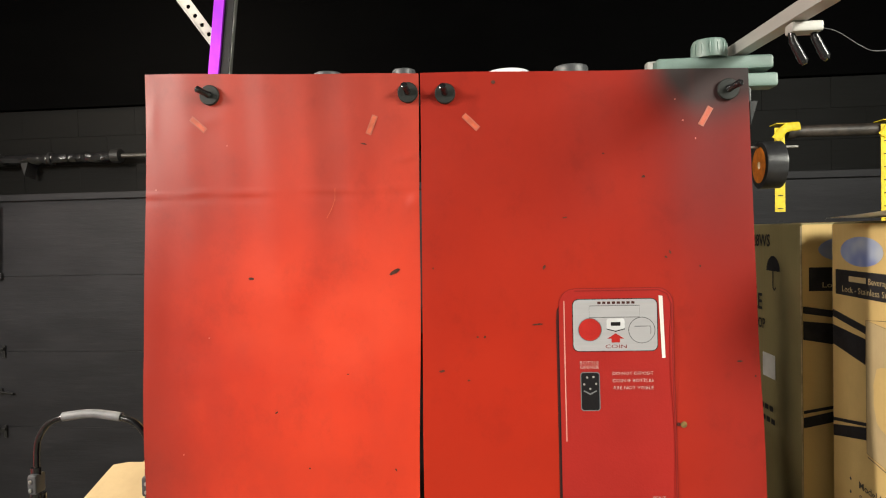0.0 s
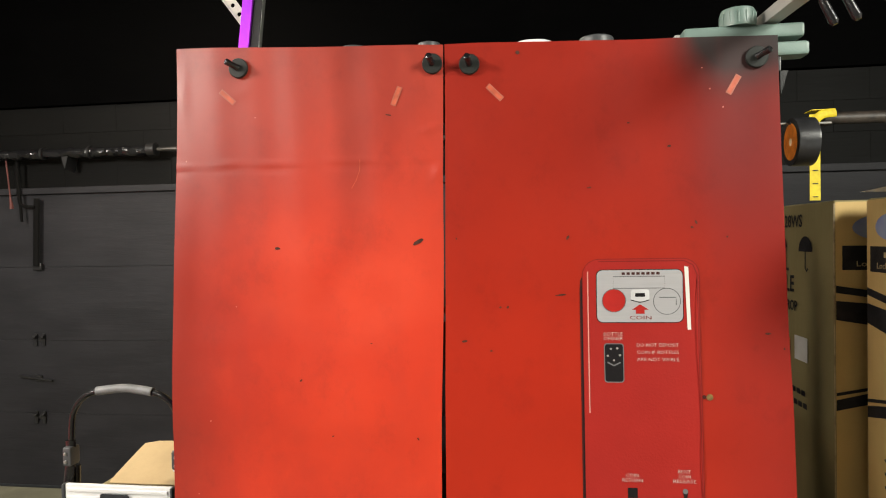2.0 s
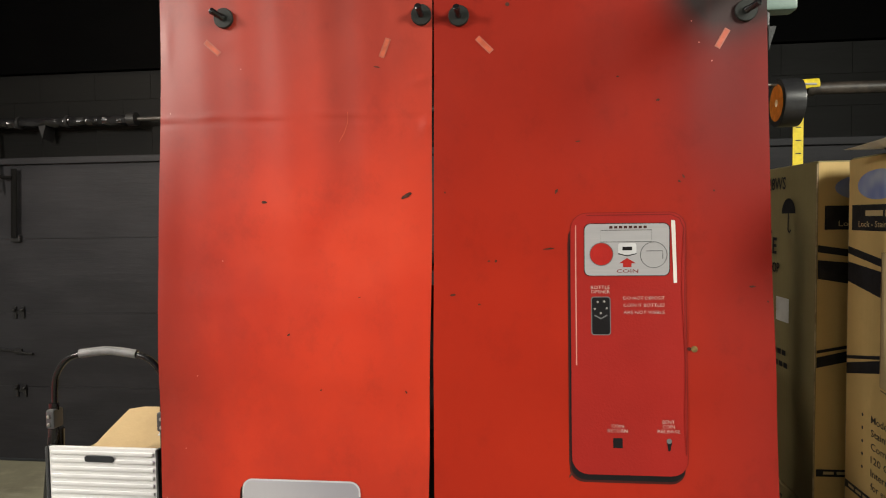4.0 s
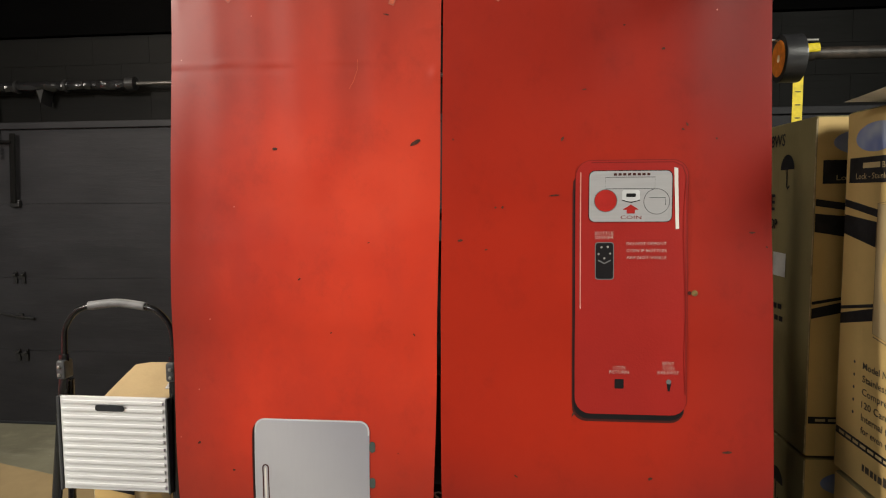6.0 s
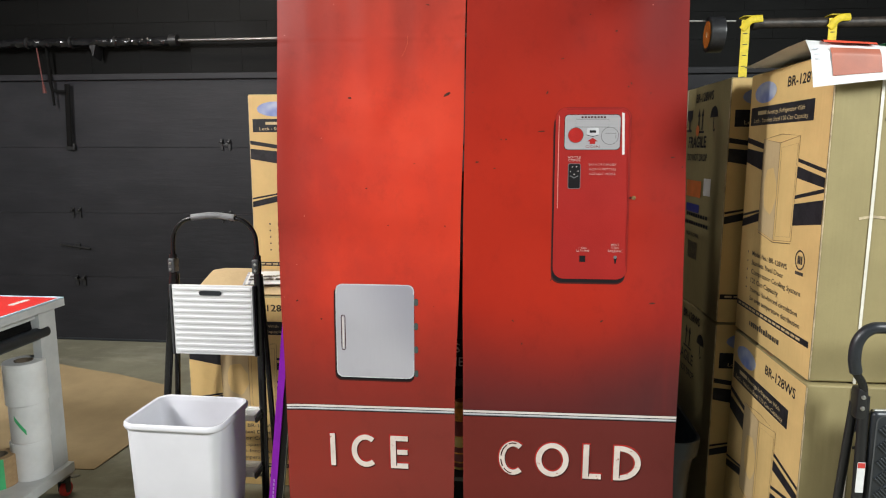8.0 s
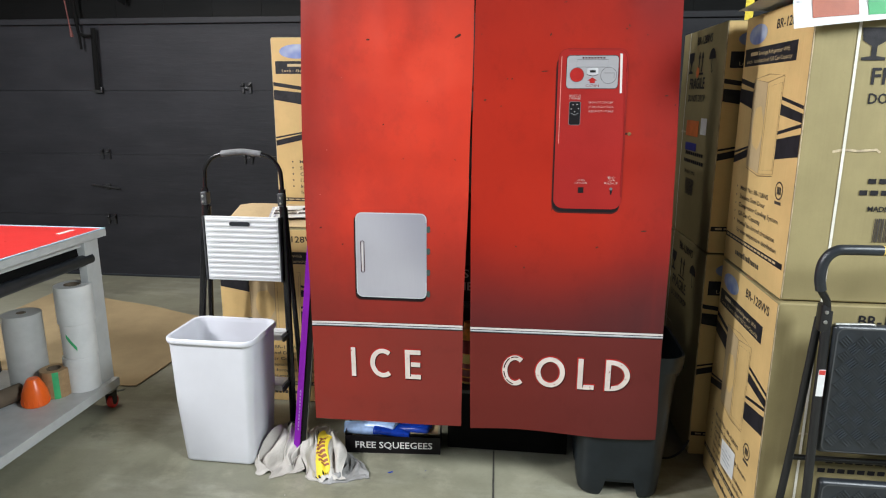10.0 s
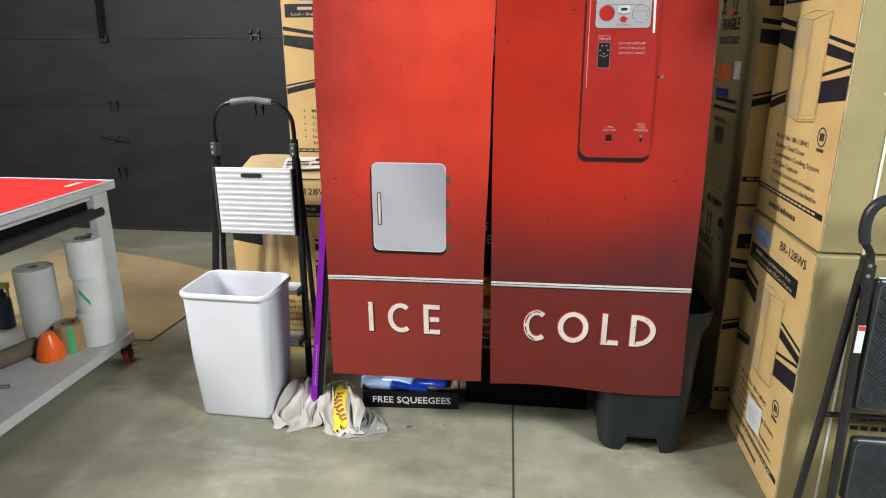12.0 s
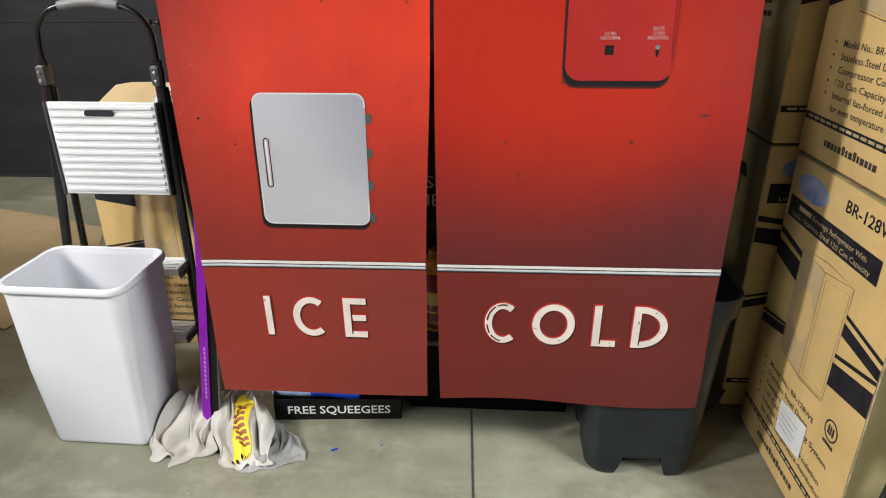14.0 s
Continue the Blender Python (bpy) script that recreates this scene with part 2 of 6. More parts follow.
M = {
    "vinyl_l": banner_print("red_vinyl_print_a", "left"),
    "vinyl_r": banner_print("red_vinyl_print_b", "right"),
    "door_print": door_print(),
    "coin_red": plain("printed_deep_red", (0.27, 0.015, 0.012), 0.40, spec=0.22, vary=0.08, scale=5),
    "ink_red": plain("printed_red", (0.33, 0.016, 0.013), 0.42, spec=0.22),
    "halo_red": plain("printed_bright_red", (0.36, 0.022, 0.018), 0.42, spec=0.22),
    "ink_black": plain("printed_black", (0.007, 0.006, 0.007), 0.4, spec=0.22),
    "ink_soot": plain("printed_soot", (0.045, 0.009, 0.008), 0.45, spec=0.22),
    "ink_mark": plain("printed_scuff", (0.055, 0.022, 0.016), 0.5, spec=0.22, vary=0.5, scale=60),
    "ink_wine": plain("printed_wine_red", (0.16, 0.010, 0.008), 0.45, spec=0.22),
    "ink_pale": plain("printed_worn_white", (0.46, 0.40, 0.37), 0.45, spec=0.22, vary=0.15, scale=60),
    "ink_grey": plain("printed_mid_grey", (0.24, 0.22, 0.21), 0.45, spec=0.22, vary=0.2, scale=90),
    "ink_white": plain("printed_white", (0.58, 0.54, 0.51), 0.45, spec=0.22, vary=0.06),
    "ink_pink": plain("printed_highlight", (0.52, 0.20, 0.17), 0.42, spec=0.22, vary=0.05),
    "letter": None,
    "silver": brushed("printed_silver_plate", (0.32, 0.315, 0.33), 0.42, 0.0),
    "silver_dark": plain("printed_grey", (0.11, 0.11, 0.115), 0.45, spec=0.22),
    "silver_light": plain("printed_pale_grey", (0.48, 0.48, 0.50), 0.45, spec=0.22),
    "brass": plain("printed_brass", (0.16, 0.10, 0.03), 0.45, vary=0.4, scale=90),
    "hinge_ink": plain("printed_dark_green_grey", (0.05, 0.065, 0.06), 0.5, spec=0.22),
    "orange_tape": plain("orange_tape", (0.42, 0.080, 0.038), 0.5, vary=0.2, scale=60),
    "clear_tape": plain("pale_tape", (0.34, 0.10, 0.07), 0.35),
    "magnet": plain("black_rubber_magnet", (0.010, 0.012, 0.011), 0.55, spec=0.3),
    "chrome": brushed("dark_chrome", (0.13, 0.125, 0.12), 0.30, 0.8),
    # One cardboard, two tones: the label faces' brighter light is in the colour.
    "kraft": cardboard("dimmed_kraft_cardboard", (0.300, 0.250, 0.122)),
    "kraft_lit": cardboard("lit_kraft_face", (0.67, 0.46, 0.19)),
    "kraft_plain": cardboard("brown_kraft_sheet", (0.54, 0.40, 0.22)),
    # Darker than the loose kraft card.
    "kraft_floor": cardboard("darker_kraft_sheet", (0.40, 0.30, 0.165)),
    "kraft_edge": plain("worn_card_edge", (0.42, 0.34, 0.22), 0.75, vary=0.3, scale=40),
    "box_ink": plain("carton_black_ink", (0.018, 0.017, 0.020), 0.5, spec=0.22, vary=0.3, scale=30),
    "box_ink_thin": plain("carton_grey_ink", (0.055, 0.045, 0.035), 0.55, vary=0.3, scale=60),
    "box_draw": plain("carton_brown_ink", (0.17, 0.11, 0.05), 0.55, vary=0.3, scale=60),
    "box_reverse": plain("carton_reversed_print", (0.50, 0.38, 0.20), 0.55),
    "box_blue": None,
    "strap_white": plain("packing_strap", (0.66, 0.63, 0.55), 0.4),
    "paper_white": plain("white_paper", (0.72, 0.72, 0.70), 0.55, vary=0.06),
    "swatch_paper": plain("swatch_sheet_paper", (0.56, 0.56, 0.56), 0.5, vary=0.06),
    "paper_print": plain("grey_newsprint", (0.45, 0.46, 0.50), 0.6, vary=0.4, scale=45),
    "swatch_rust": plain("swatch_rust", (0.30, 0.075, 0.035), 0.5),
    "swatch_red": plain("swatch_red", (0.56, 0.07, 0.035), 0.5),
    "swatch_green": plain("swatch_green", (0.02, 0.26, 0.075), 0.5),
    "swatch_blue": plain("swatch_blue", (0.03, 0.09, 0.42), 0.5),
    "concrete": concrete(),
    "joint": plain("floor_joint", (0.055, 0.052, 0.045), 0.7, vary=0.4, scale=40),
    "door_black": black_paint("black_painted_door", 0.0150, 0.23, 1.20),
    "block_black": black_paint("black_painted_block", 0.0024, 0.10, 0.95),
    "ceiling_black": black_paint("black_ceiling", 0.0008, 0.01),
    "wall_grey": plain("grey_plaster", (0.26, 0.26, 0.25), 0.8, vary=0.08, scale=3),
    "steel_black": plain("black_powder_coat", (0.012, 0.012, 0.013), 0.38),
    "matt_black": plain("matt_black_board", (0.005, 0.005, 0.005), 0.9, spec=0.1),
    "black_gloss": plain("black_gloss_tube", (0.008, 0.008, 0.009), 0.22),
    "grip_grey": plain("grey_foam_grip", (0.16, 0.165, 0.17), 0.5, vary=0.2, scale=30),
    "step_white": brushed("white_ribbed_aluminium", (0.82, 0.83, 0.84), 0.42, 0.08),
    "plastic_grey": plain("dark_grey_plastic", (0.055, 0.058, 0.062), 0.45),
    "plastic_white": plain("white_plastic", (0.63, 0.63, 0.67), 0.38, vary=0.03, scale=6, grain=500, depth=0.0002),
    "bin_grey": plain("charcoal_plastic", (0.011, 0.0145, 0.0175), 0.38, vary=0.2, scale=12, spec=0.32),
    "rubber_black": plain("black_rubber", (0.017, 0.020, 0.025), 0.38, vary=0.2, scale=20),
    # Lighter than the tread: the glint on the ribs is put into the colour.
    "tread_rib": plain("glint_black_rib", (0.034, 0.040, 0.048), 0.30, vary=0.25, scale=30),
    "purple": plain("purple_anodised", (0.31, 0.016, 0.56), 0.36, metal=0.5, vary=0.12),
    "purple_ink": plain("pale_purple_ink", (0.45, 0.30, 0.65), 0.4),
    "steel": brushed("galvanised_steel", (0.40, 0.39, 0.37), 0.48, 0.35, (1, 0.06, 1)),
    "white_steel": plain("cream_slotted_steel", (0.62, 0.60, 0.54), 0.4),
    "sage": plain("sage_green_plastic", (0.125, 0.185, 0.165), 0.42, vary=0.12),
    "cloth": None,
    "cloth_mesh": None,
    "yellow": plain("yellow_webbing", (0.72, 0.55, 0.02), 0.6, vary=0.12, scale=40),
    "yellow_ink": plain("yellow_print", (0.78, 0.60, 0.03), 0.6),
    "brown_ink": plain("rust_brown_print", (0.25, 0.08, 0.03), 0.6),
    "pipe": plain("brown_painted_pipe", (0.035, 0.027, 0.022), 0.5, vary=0.5, scale=25),
    "tape_black": plain("black_duct_tape", (0.022, 0.022, 0.024), 0.32, vary=0.2, scale=50),
    "tape_core": plain("orange_tape_core", (0.95, 0.25, 0.02), 0.5, vary=0.2, scale=50),
    "blue_wrap": plain("blue_plastic_wrap", (0.012, 0.045, 0.36), 0.22, vary=0.3, scale=20),
    "pale_wrap": plain("pale_blue_wrap", (0.35, 0.48, 0.72), 0.25, vary=0.2, scale=20),
    "amber": plain("amber_label", (0.75, 0.27, 0.03), 0.35, vary=0.5, scale=30),
    "dark_red": plain("dark_red_label", (0.16, 0.012, 0.01), 0.35),
    "table_white": plain("white_painted_mdf", (0.49, 0.50, 0.505), 0.45, vary=0.06),
    "table_red": plain("red_vinyl_top", (0.62, 0.035, 0.03), 0.30, vary=0.06, scale=3),
    "pale_blue": plain("pale_blue_edge", (0.42, 0.56, 0.66), 0.4),
    "roll_white": plain("white_film_roll", (0.70, 0.70, 0.70), 0.35, vary=0.05),
    "roll_grey": plain("grey_paper_roll", (0.46, 0.46, 0.45), 0.5, vary=0.06),
    "roll_core": plain("brown_roll_core", (0.12, 0.09, 0.06), 0.8),
    "masking": plain("brown_paper_tape", (0.34, 0.22, 0.11), 0.5, vary=0.12, scale=50),
    "green_tape": plain("green_tape", (0.06, 0.42, 0.16), 0.45),
    "orange": plain("orange_plastic", (0.85, 0.13, 0.01), 0.3, vary=0.05),
    "caster_red": plain("red_polyurethane", (0.55, 0.03, 0.02), 0.35),
    "zinc": brushed("zinc_plate", (0.5, 0.5, 0.48), 0.32, 0.9),
    "navy": plain("navy_bottle", (0.02, 0.03, 0.07), 0.25),
    "dull_yellow": plain("dull_yellow_cap", (0.38, 0.34, 0.08), 0.4),
    "red_cord": plain("faded_red_cord", (0.10, 0.026, 0.022), 0.7),
    "sticker_white": plain("white_sticker", (0.72, 0.72, 0.72), 0.4),
    "sticker_red": plain("red_sticker", (0.55, 0.05, 0.04), 0.4),
    "sticker_orange": plain("orange_sticker", (0.62, 0.16, 0.03), 0.5),
    "sticker_blue": plain("dark_blue_sticker", (0.03, 0.03, 0.22), 0.5),
    "gold_ink": plain("gold_print", (0.62, 0.45, 0.12), 0.4),
}


def worn_white():
    n = Net("worn_white_print")
    chip = n.step(n.noise(55, 4, 0.65), 0.64, 0.68)
    c = n.mix(n.step(n.noise(12, 4), 0.35, 0.7), (0.68, 0.60, 0.55), (0.56, 0.49, 0.45))
    return n.out(n.mix(chip, c, (0.30, 0.11, 0.08)), 0.45)


def logo_blue():
    n = Net("blue_oval_print")
    c = n.mix(n.step(n.noise(9, 2), 0.3, 0.65), (0.10, 0.15, 0.42), (0.42, 0.45, 0.52))
    return n.out(c, 0.45)


def towel(name, dark, light, weave_scale=420):
    n = Net(name)
    weave = n.noise(weave_scale, 2)
    c = n.mix(n.step(n.noise(6, 4), 0.35, 0.7), dark, light)
    c = n.mix(n.math("MULTIPLY", n.step(weave, 0.5, 0.7), 0.25), c, (0.25, 0.24, 0.22))
    crease = n.noise(26, 4, 0.5, (1, 0.5, 1), (2, 5, 1))
    return n.out(c, 0.9, 0.0, n.math("ADD", n.math("MULTIPLY", weave, 0.12), n.math("MULTIPLY", n.math("ABSOLUTE", n.math("SUBTRACT", crease, 0.5)), 2.0)), 0.006, 0.1)


M["letter"], M["box_blue"], M["cloth"], M["cloth_mesh"] = worn_white(), logo_blue(), towel("grey_towel", (0.40, 0.37, 0.335), (0.56, 0.53, 0.49)), towel("grey_mesh", (0.19, 0.185, 0.18), (0.33, 0.325, 0.32), 160)


# ---- shapes ----
def bm_box(size, at=(0, 0, 0), bevel=0.0, segments=2):
    bm = bmesh.new()
    bmesh.ops.create_cube(bm, size=1)
    for v in bm.verts:
        v.co = Vector([v.co[i] * size[i] + at[i] for i in range(3)])
    if bevel:
        bmesh.ops.bevel(bm, geom=bm.edges[:], offset=bevel, segments=segments, profile=0.5, affect="EDGES")
    return bm


def add_box(bm, size, at, bevel=0.0, m=None):
    other = bm_box(size, at, bevel)
    me = bpy.data.meshes.new("tmp")
    other.to_mesh(me)
    other.free()
    if m is not None:
        me.transform(m)
    bm.from_mesh(me)
    bpy.data.meshes.remove(me)
    return bm


def bm_lathe(profile, segs=40, at=(0, 0, 0), axis="z", closed=False):
    """A turned shape from (radius, height) pairs."""
    bm = bmesh.new()
    rings = []
    for r, h in profile:
        ring = []
        for k in range(segs):
            a = 2 * math.pi * k / segs
            p = (r * math.cos(a), r * math.sin(a), h)
            if axis == "y":
                p = (p[0], -p[2], p[1])
            elif axis == "x":
                p = (p[2], p[0], p[1])
            ring.append(bm.verts.new((p[0] + at[0], p[1] + at[1], p[2] + at[2])))
        rings.append(ring)
    pairs = list(zip(rings, rings[1:])) + ([(rings[-1], rings[0])] if closed else [])
    for a, b in pairs:
        for k in range(segs):
            bm.faces.new((a[k], a[(k + 1) % segs], b[(k + 1) % segs], b[k]))
    if not closed:
        for ring in (rings[0], rings[-1]):
            bm.faces.new(ring)
    bmesh.ops.recalc_face_normals(bm, faces=bm.faces[:])
    return bm


def bm_tube(points, radius, segs=14, flat=1.0):
    """A tube along a line of points; flat squeezes it across its second axis."""
    bm = bmesh.new()
    pts = [Vector(p) for p in points]
    rings, side = [], None
    for i, p in enumerate(pts):
        d = (pts[min(i + 1, len(pts) - 1)] - pts[max(i - 1, 0)]).normalized()
        if side is None:
            side = d.cross(Vector((0, 1, 0)) if abs(d.y) < 0.9 else Vector((0, 0, 1))).normalized()
        side = (side - d * side.dot(d)).normalized()
        up = d.cross(side)
        r = radius[i] if isinstance(radius, (list, tuple)) else radius
        rings.append([bm.verts.new(p + (side * math.cos(2 * math.pi * k / segs) + up * math.sin(2 * math.pi * k / segs) * flat) * r) for k in range(segs)])
    for a, b in zip(rings, rings[1:]):
        for k in range(segs):
            bm.faces.new((a[k], a[(k + 1) % segs], b[(k + 1) % segs], b[k]))
    bm.faces.new(rings[0])
    bm.faces.new(rings[-1])
    bmesh.ops.recalc_face_normals(bm, faces=bm.faces[:])
    return bm


def curve_points(points, n=8):
    """Catmull-Rom through the points."""
    p = [Vector(q) for q in points]
    p = [p[0] * 2 - p[1]] + p + [p[-1] * 2 - p[-2]]
    out = []
    for i in range(1, len(p) - 2):
        for k in range(n):
            t = k / n
            a, b, c, d = p[i - 1], p[i], p[i + 1], p[i + 2]
            out.append(0.5 * ((2 * b) + (c - a) * t + (2 * a - 5 * b + 4 * c - d) * t * t + (3 * b - a - 3 * c + d) * t ** 3))
    return out + [p[-2]]


def ring_rr(w, d, r, n=6):
    """Outline of a rounded rectangle, anticlockwise."""
    pts = []
    for cx, cy, a0 in ((w / 2 - r, d / 2 - r, 0), (-w / 2 + r, d / 2 - r, 90), (-w / 2 + r, -d / 2 + r, 180), (w / 2 - r, -d / 2 + r, 270)):
        for k in range(n + 1):
            a = radians(a0 + 90 * k / n)
            pts.append((cx + r * math.cos(a), cy + r * math.sin(a)))
    return pts


def bm_loft(rings, cap=(True, True)):
    """Skin over equal rings of 3D points."""
    bm = bmesh.new()
    made = [[bm.verts.new(p) for p in ring] for ring in rings]
    n = len(made[0])
    for a, b in zip(made, made[1:]):
        for k in range(n):
            bm.faces.new((a[k], a[(k + 1) % n], b[(k + 1) % n], b[k]))
    if cap[0]:
        bm.faces.new(made[0])
    if cap[1]:
        bm.faces.new(made[-1])
    bmesh.ops.recalc_face_normals(bm, faces=bm.faces[:])
    return bm


def bm_poly(points, place, rows=1):
    """A flat outline of (u, v) points laid through place(u, v)."""
    bm = bmesh.new()
    bm.faces.new([bm.verts.new(place(u, v)) for u, v in points])
    return bm


def bm_rr_sheet(u0, u1, v0, v1, r, place, rows=26, cols=8):
    """A rounded rectangle that follows a curved surface."""
    bm = bmesh.new()
    r = min(r, (u1 - u0) / 2, (v1 - v0) / 2)
    vs = [v0 + (v1 - v0) * k / rows for k in range(rows + 1)]
    if r > 0:
        vs = sorted(set([round(v, 6) for v in vs] + [round(e, 6) for k in range(1, 5) for e in (v0 + r * (1 - math.cos(k * math.pi / 10)), v1 - r * (1 - math.cos(k * math.pi / 10)))]))
    grid = []
    for v in vs:
        e = min(v - v0, v1 - v)
        inset = r - math.sqrt(max(0, r * r - (r - e) ** 2)) if e < r else 0
        grid.append([bm.verts.new(place(u0 + inset + (u1 - u0 - 2 * inset) * k / cols, v)) for k in range(cols + 1)])
    for a, b in zip(grid, grid[1:]):
        for k in range(cols):
            bm.faces.new((a[k], a[k + 1], b[k + 1], b[k]))
    return bm


def bm_sheet(rows, thick=0.0):
    """A sheet through rows of points, with its underside and rim when thick."""
    q = np.array([[tuple(p) for p in row] for row in rows], dtype=float)
    n, m = q.shape[:2]
    bm = bmesh.new()
    top = [[bm.verts.new(q[i, j]) for j in range(m)] for i in range(n)]
    for i in range(n - 1):
        for j in range(m - 1):
            bm.faces.new((top[i][j], top[i + 1][j], top[i + 1][j + 1], top[i][j + 1]))
    if thick:
        nrm = np.cross(np.gradient(q, axis=0), np.gradient(q, axis=1))
        nrm /= np.linalg.norm(nrm, axis=-1, keepdims=True) + 1e-9
        low = q - nrm * np.where(nrm[..., 2:3] < 0, -1, 1) * thick
        bot = [[bm.verts.new(low[i, j]) for j in range(m)] for i in range(n)]
        for i in range(n - 1):
            for j in range(m - 1):
                bm.faces.new((bot[i][j], bot[i][j + 1], bot[i + 1][j + 1], bot[i + 1][j]))
        rim = [(i, 0) for i in range(n)] + [(n - 1, j) for j in range(1, m)] + [(i, m - 1) for i in range(n - 2, -1, -1)] + [(0, j) for j in range(m - 2, 0, -1)]
        for (a, b), (c, d) in zip(rim, rim[1:] + rim[:1]):
            bm.faces.new((top[a][b], bot[a][b], bot[c][d], top[c][d]))
    return bm


def bm_line(points, width, place):
    """A stroke of even width along (u, v) points."""
    bm = bmesh.new()
    p = [Vector(q) for q in points]
    closed = (p[0] - p[-1]).length < 1e-6
    pairs = []
    for i, q in enumerate(p):
        a = p[i - 1] if i else (p[-2] if closed else q)
        b = p[i + 1] if i < len(p) - 1 else (p[1] if closed else q)
        d = (b - a).normalized()
        s = Vector((-d.y, d.x)) * width / 2
        pairs.append((bm.verts.new(place(*(q + s))), bm.verts.new(place(*(q - s)))))
    for a, b in zip(pairs, pairs[1:]):
        bm.faces.new((a[0], a[1], b[1], b[0]))
    return bm


def bm_merge(*parts):
    bm = bmesh.new()
    for other in parts:
        me = bpy.data.meshes.new("tmp")
        other.to_mesh(me)
        other.free()
        bm.from_mesh(me)
        bpy.data.meshes.remove(me)
    return bm


def bm_text(words, width, height, place, align="CENTER", at=(0, 0), thin=0.0):
    """Words in the built-in font, fitted to a width and a capital height, laid through place."""
    data = bpy.data.curves.new("words", "FONT")
    data.body, data.size, data.resolution_u = words, 1.0, 2
    data.offset = -thin
    ob = bpy.data.objects.new("words", data)
    me = bpy.data.meshes.new_from_object(ob)
    bpy.data.objects.remove(ob)
    bpy.data.curves.remove(data)
    xs, ys = [v.co.x for v in me.vertices], [v.co.y for v in me.vertices]
    x0, x1, y1 = min(xs), max(xs), max(ys)
    y0 = max(min(ys), 0.0)
    su, sv = width / (x1 - x0), height / (y1 - y0)
    shift = {"CENTER": (x0 + x1) / 2, "LEFT": x0, "RIGHT": x1}[align]
    bm = bmesh.new()
    bm.from_mesh(me)
    bpy.data.meshes.remove(me)
    for v in bm.verts:
        v.co = place(at[0] + (v.co.x - shift) * su, at[1] + (v.co.y - y0) * sv)
    return bm


def circle(u, v, r, n=28):
    return [(u + r * math.cos(2 * math.pi * k / n), v + r * math.sin(2 * math.pi * k / n)) for k in range(n)]


def keep_flat_faces_flat(me, limit):
    """Corner normals weighted by area, so that large faces stay flat beside their bevels."""
    around = [[] for v in me.vertices]
    for p in me.polygons:
        for v in p.vertices:
            around[v].append(p.index)
    nrm = [p.normal.copy() for p in me.polygons]
    area = [p.area for p in me.polygons]
    out = []
    for p in me.polygons:
        for v in p.vertices:
            total = Vector((0, 0, 0))
            for q in around[v]:
                if nrm[q].dot(nrm[p.index]) > limit:
                    total += nrm[q] * area[q]
            out.append(total.normalized() if total.length > 1e-12 else nrm[p.index])
    me.normals_split_custom_set(out)


def finish(name, bm, material, smooth=35):
    me = bpy.data.meshes.new(name)
    bm.to_mesh(me)
    bm.free()
    for m in material if isinstance(material, (list, tuple)) else [material]:
        me.materials.append(m)
    if smooth:
        for p in me.polygons:
            p.use_smooth = True
        me.set_sharp_from_angle(angle=radians(smooth))
        if len(me.polygons) < 900:
            keep_flat_faces_flat(me, math.cos(radians(smooth)))
    return new(name, me)


def part(name, bm, material, parent, label="", smooth=35):
    """One mesh as a part under a thing or a part."""
    ob = finish(name, bm, material, smooth)
    ob.parent = parent
    return tagged(ob, label)


def thing(name, label, category, m=None, group="", kind=""):
    """An empty at the base of a thing made of parts."""
    ob = new(name)
    ob.empty_display_size = 0.05
    if m is not None:
        ob.matrix_world = m
    return tagged(ob, label, category, group, kind)


def whole(name, bm, material, label, category, group="", kind="", smooth=35):
    return tagged(finish(name, bm, material, smooth), label, category, group, kind)


# ---- the room ----
WALL_Y, CEILING_Z, FASCIA_Z = 4.17, 3.70, 2.68
whole("floor", bm_box((9.4, 9.0, 0.2), (-1.0, 0.2, -0.1)), M["concrete"], "grey sealed concrete floor with stains and a saw joint", "floor", kind="structure", smooth=0)
part("joint", bm_box((0.007, 5.4, 0.004), (0, 0, 0.0005), 0.0008), M["joint"], bpy.data.objects["floor"])
bpy.data.objects["joint"].matrix_world = pose(0.058, 1.70 - 2.7, 0, 0, 0, 2.4)
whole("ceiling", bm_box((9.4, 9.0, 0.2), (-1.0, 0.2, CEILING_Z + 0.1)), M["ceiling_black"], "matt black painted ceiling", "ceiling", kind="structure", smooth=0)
whole("wall_left", bm_box((0.2, 9.0, CEILING_Z), (-5.6, 0.2, CEILING_Z / 2)), M["wall_grey"], "plain grey side wall", "wall", kind="structure", smooth=0)
whole("wall_right", bm_box((0.2, 9.0, CEILING_Z), (3.6, 0.2, CEILING_Z / 2)), M["wall_grey"], "plain grey side wall", "wall", kind="structure", smooth=0)
whole("wall_back", bm_box((9.0, 0.2, CEILING_Z), (-1.0, -4.2, CEILING_Z / 2)), M["wall_grey"], "plain grey rear wall", "wall", kind="structure", smooth=0)

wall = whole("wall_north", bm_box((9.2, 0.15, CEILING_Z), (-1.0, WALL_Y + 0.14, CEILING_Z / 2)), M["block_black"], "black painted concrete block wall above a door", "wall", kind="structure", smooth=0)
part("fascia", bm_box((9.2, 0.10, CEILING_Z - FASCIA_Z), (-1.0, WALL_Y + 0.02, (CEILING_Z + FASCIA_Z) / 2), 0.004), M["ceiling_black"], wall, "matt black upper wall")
me_block = None
